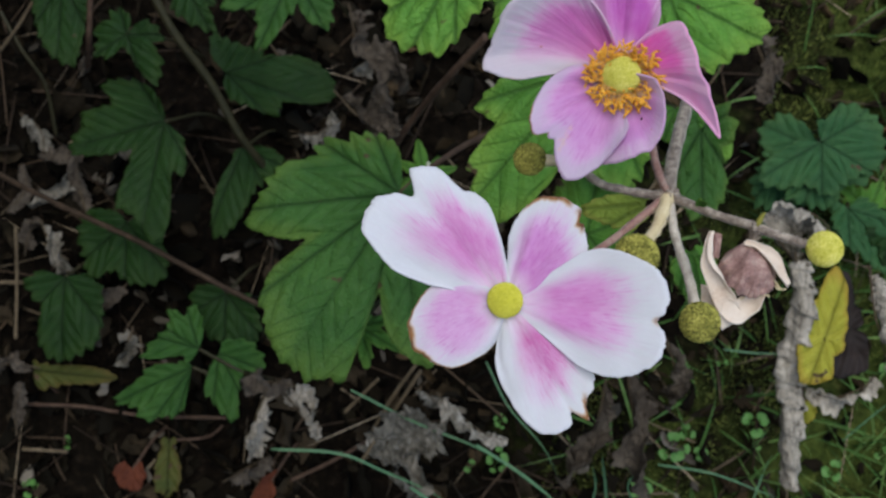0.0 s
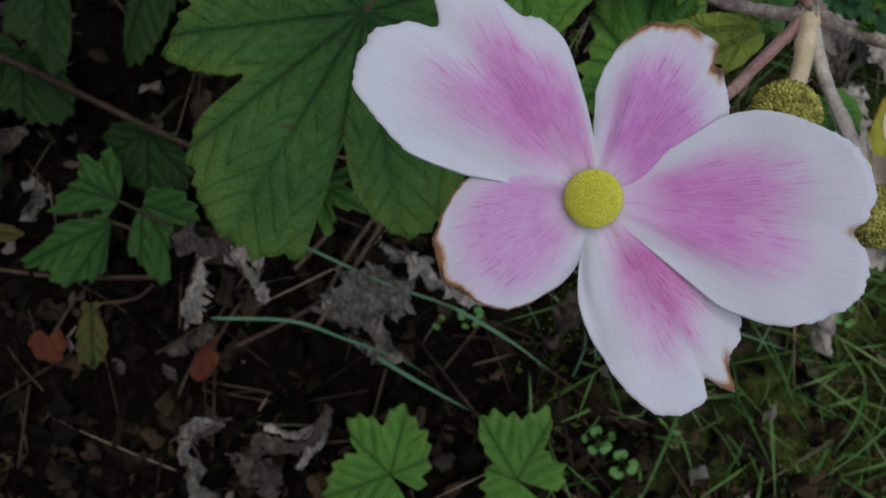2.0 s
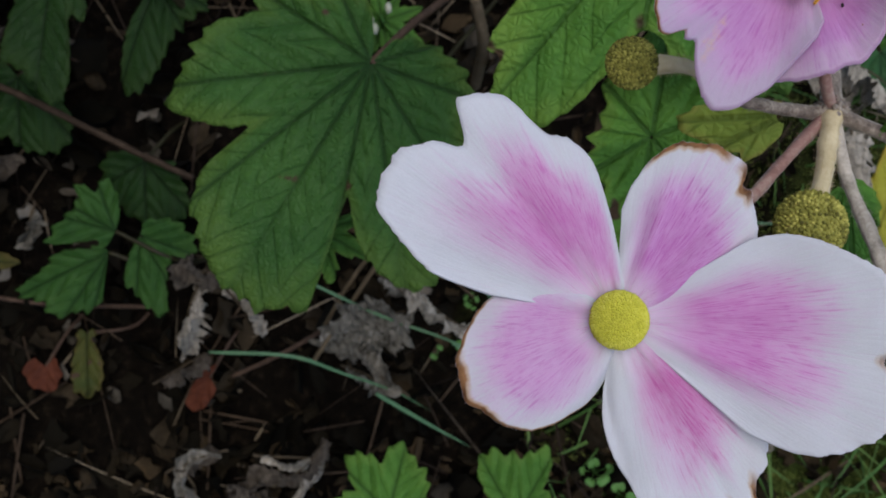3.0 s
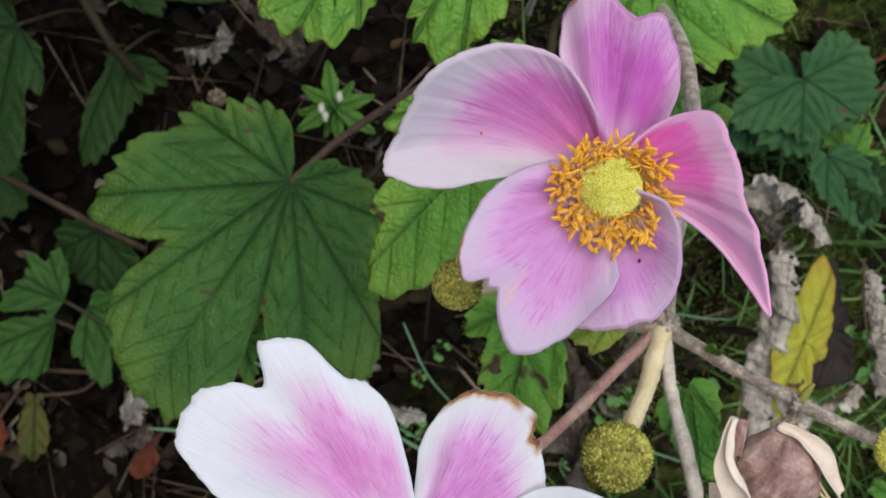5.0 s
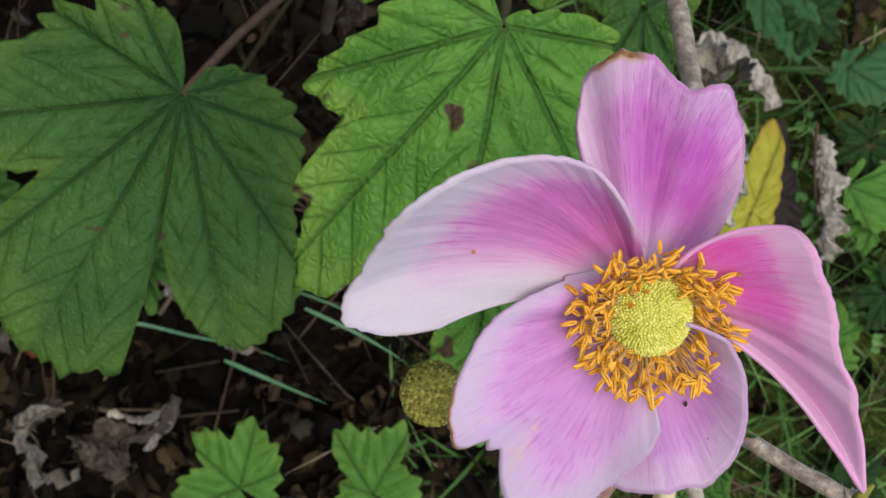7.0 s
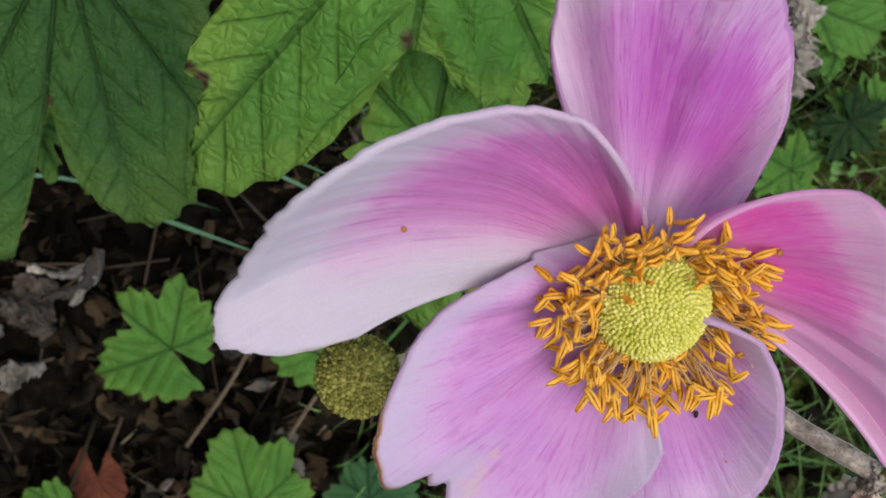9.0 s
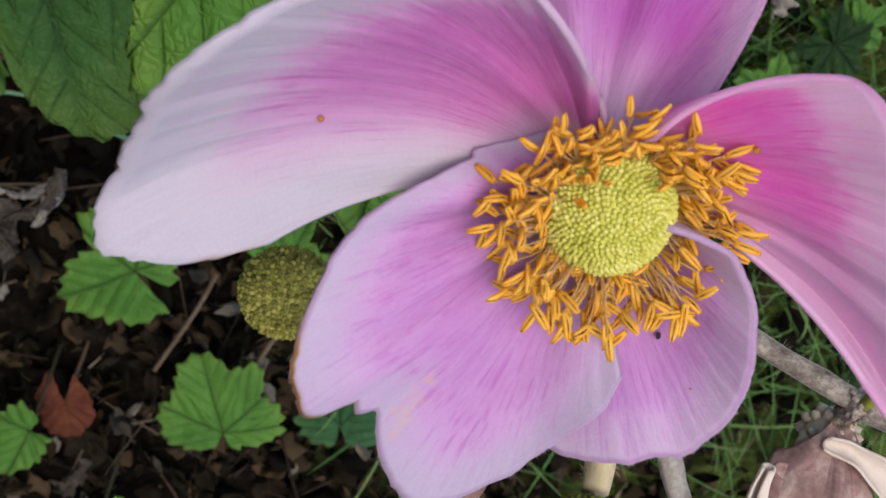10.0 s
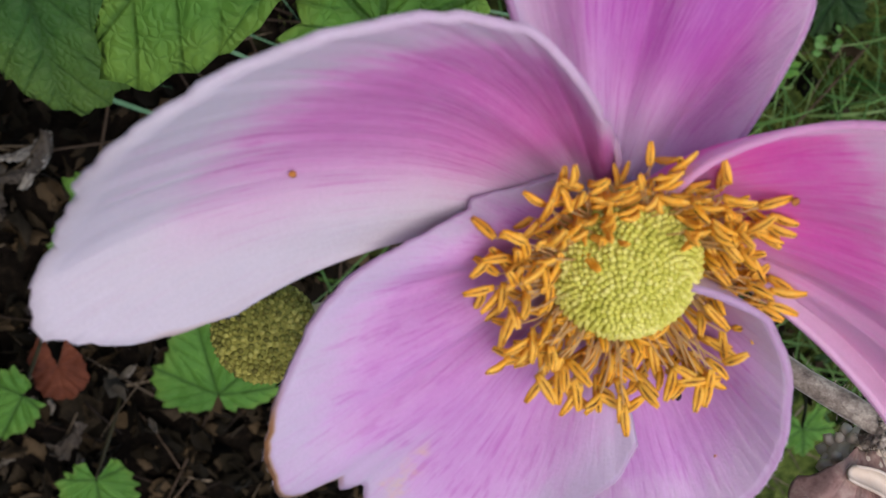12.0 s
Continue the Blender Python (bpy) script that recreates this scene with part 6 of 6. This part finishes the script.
for _ in range(52000):
    x, y = grng.uniform(-0.04, 0.38), grng.uniform(-0.30, 0.38)
    if noise.noise(Vector((x * 11, y * 11, 5))) + (x - 0.12) * 2.0 < -0.02:
        continue
    a, lean = grng.uniform(0, 6.28), grng.uniform(0.1, 0.9)
    z = terrain(x, y)
    d = Vector((math.cos(a) * lean, math.sin(a) * lean, 1)).normalized() * grng.uniform(0.004, 0.009)
    s = Vector((-d.y, d.x, 0)).normalized() * grng.uniform(0.0004, 0.0009)
    k = len(verts)
    p = Vector((x, y, z))
    verts += [p - s, p + s, p + d]
    faces.append((k, k + 1, k + 2))
tagged(mesh_thing("moss", verts, faces, moss_mat), "olive-green moss cushions on the soil", "moss", kind="stuff")


# ---------------------------------------------------------------- leaf litter
def scrap(verts, faces, place, size, seed):
    """A crumpled piece of dry leaf."""
    rot = Euler((grng.uniform(-0.9, 0.9), grng.uniform(-0.9, 0.9), grng.uniform(0, 6.28))).to_matrix()
    k, n = len(verts), 4
    long = grng.uniform(0.15, 0.7)
    curl = grng.uniform(-4.0, 4.0)
    for j in range(n + 1):
        for i in range(n + 1):
            u, v = i / n - 0.5, j / n - 0.5
            edge = 1 - 0.75 * (abs(v) * 2) ** 1.5 + 0.3 * noise.noise(Vector((v * 9, seed, 3)))
            q = Vector((u * long * edge, v, curl * u * u + 0.5 * noise.noise(Vector((u * 4 + seed, v * 3, seed))))) * size
            verts.append(Vector(place) + rot @ q)
    for j in range(n):
        for i in range(n):
            a = k + j * (n + 1) + i
            faces.append((a, a + 1, a + n + 2, a + n + 1))


verts, faces = [], []
for i in range(3600):
    x, y = grng.uniform(-0.45, 0.50), grng.uniform(-0.42, 0.42)
    if x > 0.1 and grng.random() < 0.75:
        continue
    scrap(verts, faces, (x, y, terrain(x, y) + grng.uniform(0.001, 0.012)), grng.uniform(0.007, 0.026), i * 0.37)
tagged(mesh_thing("leaf_litter", verts, faces, litter_mat), "dark brown rotting leaf scraps on the soil", "leaf litter", kind="stuff")

brown_litter_mat = mottled("litter_mid_brown", [(0.2, (0.011, 0.009, 0.0045)), (0.5, (0.029, 0.021, 0.011)), (0.85, (0.062, 0.043, 0.022))], 80.0, 0.9, 0.4, 0.001, per_piece=0.7)
verts, faces = [], []
for i in range(800):
    x, y = grng.uniform(-0.13, 0.40), grng.uniform(-0.40, 0.40)
    scrap(verts, faces, (x, y, terrain(x, y) + grng.uniform(0.003, 0.010)), grng.uniform(0.006, 0.018), i * 0.53 + 7)
for i in range(1300):
    x, y = grng.uniform(-0.42, 0.30), grng.uniform(-0.42, -0.10)
    scrap(verts, faces, (x, y, terrain(x, y) + grng.uniform(0.004, 0.014)), grng.uniform(0.005, 0.016), i * 0.59 + 11)
tagged(mesh_thing("dry_leaf_litter", verts, faces, brown_litter_mat), "mid-brown dry leaf scraps lying among moss", "leaf litter", kind="stuff")

pale_litter_mat = mottled("litter_pale_grey", [(0.2, (0.03, 0.027, 0.020)), (0.5, (0.085, 0.076, 0.058)), (0.85, (0.23, 0.21, 0.17))], 80.0, 0.9, 0.5, 0.001, per_piece=0.6)
verts, faces = [], []
for i in range(520):
    x, y = grng.uniform(-0.42, 0.20), grng.uniform(-0.36, 0.36)
    if noise.noise(Vector((x * 13, y * 13, 40))) < -0.02:
        continue
    scrap(verts, faces, (x, y, terrain(x, y) + grng.uniform(0.006, 0.020)), grng.uniform(0.005, 0.015), i * 0.41 + 3)
tagged(mesh_thing("pale_leaf_litter", verts, faces, pale_litter_mat), "pale grey crumbs of shrivelled leaves on the soil", "leaf litter", kind="stuff")

bm = bmesh.new()
for i in range(560):
    x, y = grng.uniform(-0.45, 0.45), grng.uniform(-0.42, 0.42)
    if x > 0.12 and grng.random() < 0.7:
        continue
    a, l = grng.uniform(0, 6.28), grng.uniform(0.02, 0.09)
    p = Vector((x, y, terrain(x, y) + grng.uniform(0.003, 0.02)))
    d = Vector((math.cos(a), math.sin(a), grng.uniform(-0.12, 0.12))) * l
    tube(bm, [p - d * 0.5, p + Vector((0, 0, grng.uniform(-0.003, 0.004))), p + d * 0.5], grng.uniform(0.0003, 0.0009), 5, 5)
tagged(part("twig_litter", bm, twig_litter_mat), "thin red-brown twigs scattered on the soil", "twigs", kind="stuff")


# ---------------------------------------------------------------- seedlings
def seedling(label, leaves):
    """leaves: angle, reach, size and height of each leaflet, in degrees and millimetres."""
    thing = empty("seedling")
    tagged(thing, label, "seedling", "small seedlings on the soil")
    part("sprout", tube(bmesh.new(), [(0, 0, -0.004), (0.001, 0, 0.006), (0, 0.001, 0.010)], 0.0004, 6, 5), clover_mat, thing)
    for ang, reach, size, high in leaves:
        a = radians(ang)
        c = (math.cos(a) * reach * 0.001, math.sin(a) * reach * 0.001, high * 0.001)
        bm = bmesh.new()
        fan(bm, c, ang - 150, ang + 150, [size * q for q in (0.4, 0.9, 1.15, 1.2, 1.0, 1.2, 1.1, 0.9, 0.4)], lambda u, v, x, y: 0.0009 * u * u - 0.25 * (x * math.cos(a) + y * math.sin(a)), 22, 4, 0.05, foot=0.0001, seed=ang)
        leaflet = thicken(part("leaflet", bm, clover_mat, thing), 0.0002)
        part("leaflet_stalk", tube(bmesh.new(), [(0, 0, 0.005), (c[0] * 0.6, c[1] * 0.6, c[2] - 0.002), c], 0.0002, 4, 4), clover_mat, leaflet)
    return thing


PAIR = "tiny seedling with two round bright green leaves"
TREFOIL = "tiny seedling with three notched bright green leaves"
ROSETTE = "tiny seedling with a loose rosette of bright green leaves"
kinds = [(PAIR, [(10, 3.5, 2.6, 10), (195, 3.0, 2.2, 11)]), (TREFOIL, [(0, 4.0, 3.4, 13), (115, 3.6, 3.0, 12), (250, 4.2, 3.1, 14)]), (ROSETTE, [(20, 5.5, 2.6, 11), (95, 3.8, 3.4, 14), (160, 6.5, 2.2, 10), (255, 4.6, 3.0, 12), (320, 7.0, 1.9, 9)])]
spots = [(0.1438, 0.0261, 0.0150), (0.1187, -0.0218, 0.0150), (0.1086, -0.0317, 0.0150), (0.1654, -0.0287, 0.0150), (0.1620, -0.0151, 0.0150), (-0.0074, -0.0160, 0.0200), (-0.0280, -0.0464, 0.0200), (0.2647, 0.0460, 0.0150), (0.2619, -0.0054, 0.0150), (0.2536, 0.0220, 0.0150), (0.1281, -0.0352, 0.0150), (-0.3303, -0.0676, 0.0100), (-0.3095, -0.0363, 0.0100), (0.2128, -0.0454, 0.0100), (-0.0090, -0.0423, 0.0200), (0.2446, -0.0330, 0.0100), (0.0864, -0.0594, 0.0150), (0.0654, -0.1163, 0.0200), (0.2632, -0.0455, 0.0200), (0.2920, -0.0665, 0.0200), (0.0058, 0.0015, 0.0500), (0.1117, -0.1168, 0.0200), (0.0783, -0.1297, 0.0200), (0.3199, -0.0832, 0.0200)]
originals = [seedling(*kind) for kind in kinds]
for k, spot in enumerate(spots):
    m = Matrix.LocRotScale((spot[0], spot[1], terrain(spot[0], spot[1])), Euler((0, 0, k * 1.7)), None) @ Matrix.Scale(grng.uniform(0.6, 1.4), 4)
    if k < 3:
        originals[k].matrix_basis = m
    else:
        copy_thing(originals[k % 3], m @ Matrix.Scale(1 / originals[k % 3].scale[0], 4))


# ---------------------------------------------------------------- lush leaves beside the lawn, and a small white-budded herb
for k, spot in enumerate([(0.2809, 0.0386, 0.0600), (0.2854, -0.0043, 0.0600), (0.2702, -0.0728, 0.0500), (0.2963, -0.0453, 0.0600), (0.3003, 0.0046, 0.0500), (0.3154, -0.0406, 0.0500), (0.2400, 0.1051, 0.0700), (0.2306, 0.1210, 0.0600), (0.2771, -0.0885, 0.0400), (0.3393, -0.2627, 0.0500), (0.3280, -0.3252, 0.0400), (0.3086, -0.0423, 0.0500), (0.2915, -0.1636, 0.0400)]):
    turn = grng.uniform(0, 360)
    size = grng.uniform(15, 24)
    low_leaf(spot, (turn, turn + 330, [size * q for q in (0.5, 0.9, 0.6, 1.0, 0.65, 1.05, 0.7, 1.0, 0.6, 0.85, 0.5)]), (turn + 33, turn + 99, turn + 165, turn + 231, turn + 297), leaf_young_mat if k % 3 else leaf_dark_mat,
             "green lobed leaf growing beside the lawn", 60.0 + k, 0.004, [(spot[0] + 0.01, spot[1] + 0.01, spot[2] * 0.5), (spot[0] + 0.012, spot[1] + 0.015, -0.005)])

herb = empty("herb", (0, 0, 0))
tagged(herb, "small herb with pointed green leaves and white buds", "herb")
HERB = (-0.0550, 0.1314, 0.1180)
part("stem", tube(bmesh.new(), [(HERB[0], HERB[1], -0.005), (HERB[0] + 0.004, HERB[1] - 0.003, 0.06), HERB], 0.0008, 12, 6), clover_mat, herb)
for k, (ang, length) in enumerate([(100, 24), (150, 20), (215, 23), (330, 25), (20, 22), (280, 19), (60, 18), (250, 16), (185, 21)]):
    bm = bmesh.new()
    fan(bm, (HERB[0], HERB[1], HERB[2] - 0.004 - 0.002 * k), ang - 32, ang + 32, [length * q for q in (0.15, 0.5, 0.72, 1.0, 0.70, 0.52, 0.15)], lambda u, v, x, y: -0.12 * math.hypot(x, y) + 0.004 * u * (1 - u), 30, 8, 0.02, 0.0012, 0.004, 0.0004, (ang,), 5.0 + k)
    thicken(part("herb_leaf", bm, leaf_young_mat, herb), 0.0003)
white_bud_mat = mottled("bud_white", [(0.3, (0.26, 0.29, 0.20)), (0.7, (0.44, 0.46, 0.36))], 300.0, 0.7, 0.3, 0.0005)
for off in ((-0.005, -0.003, 0.004), (0.004, 0.003, 0.005), (-0.003, -0.007, 0.003)):
    bm = bmesh.new()
    bmesh.ops.create_icosphere(bm, subdivisions=3, radius=0.0022, matrix=Matrix.Translation(Vector(HERB) + Vector(off)) @ Matrix.Diagonal((0.8, 1.3, 1, 1)))
    for v in bm.verts:
        v.co += v.normal * 0.0004 * noise.noise(v.co * 900)
    part("white_bud", bm, white_bud_mat, herb, "small white bud")
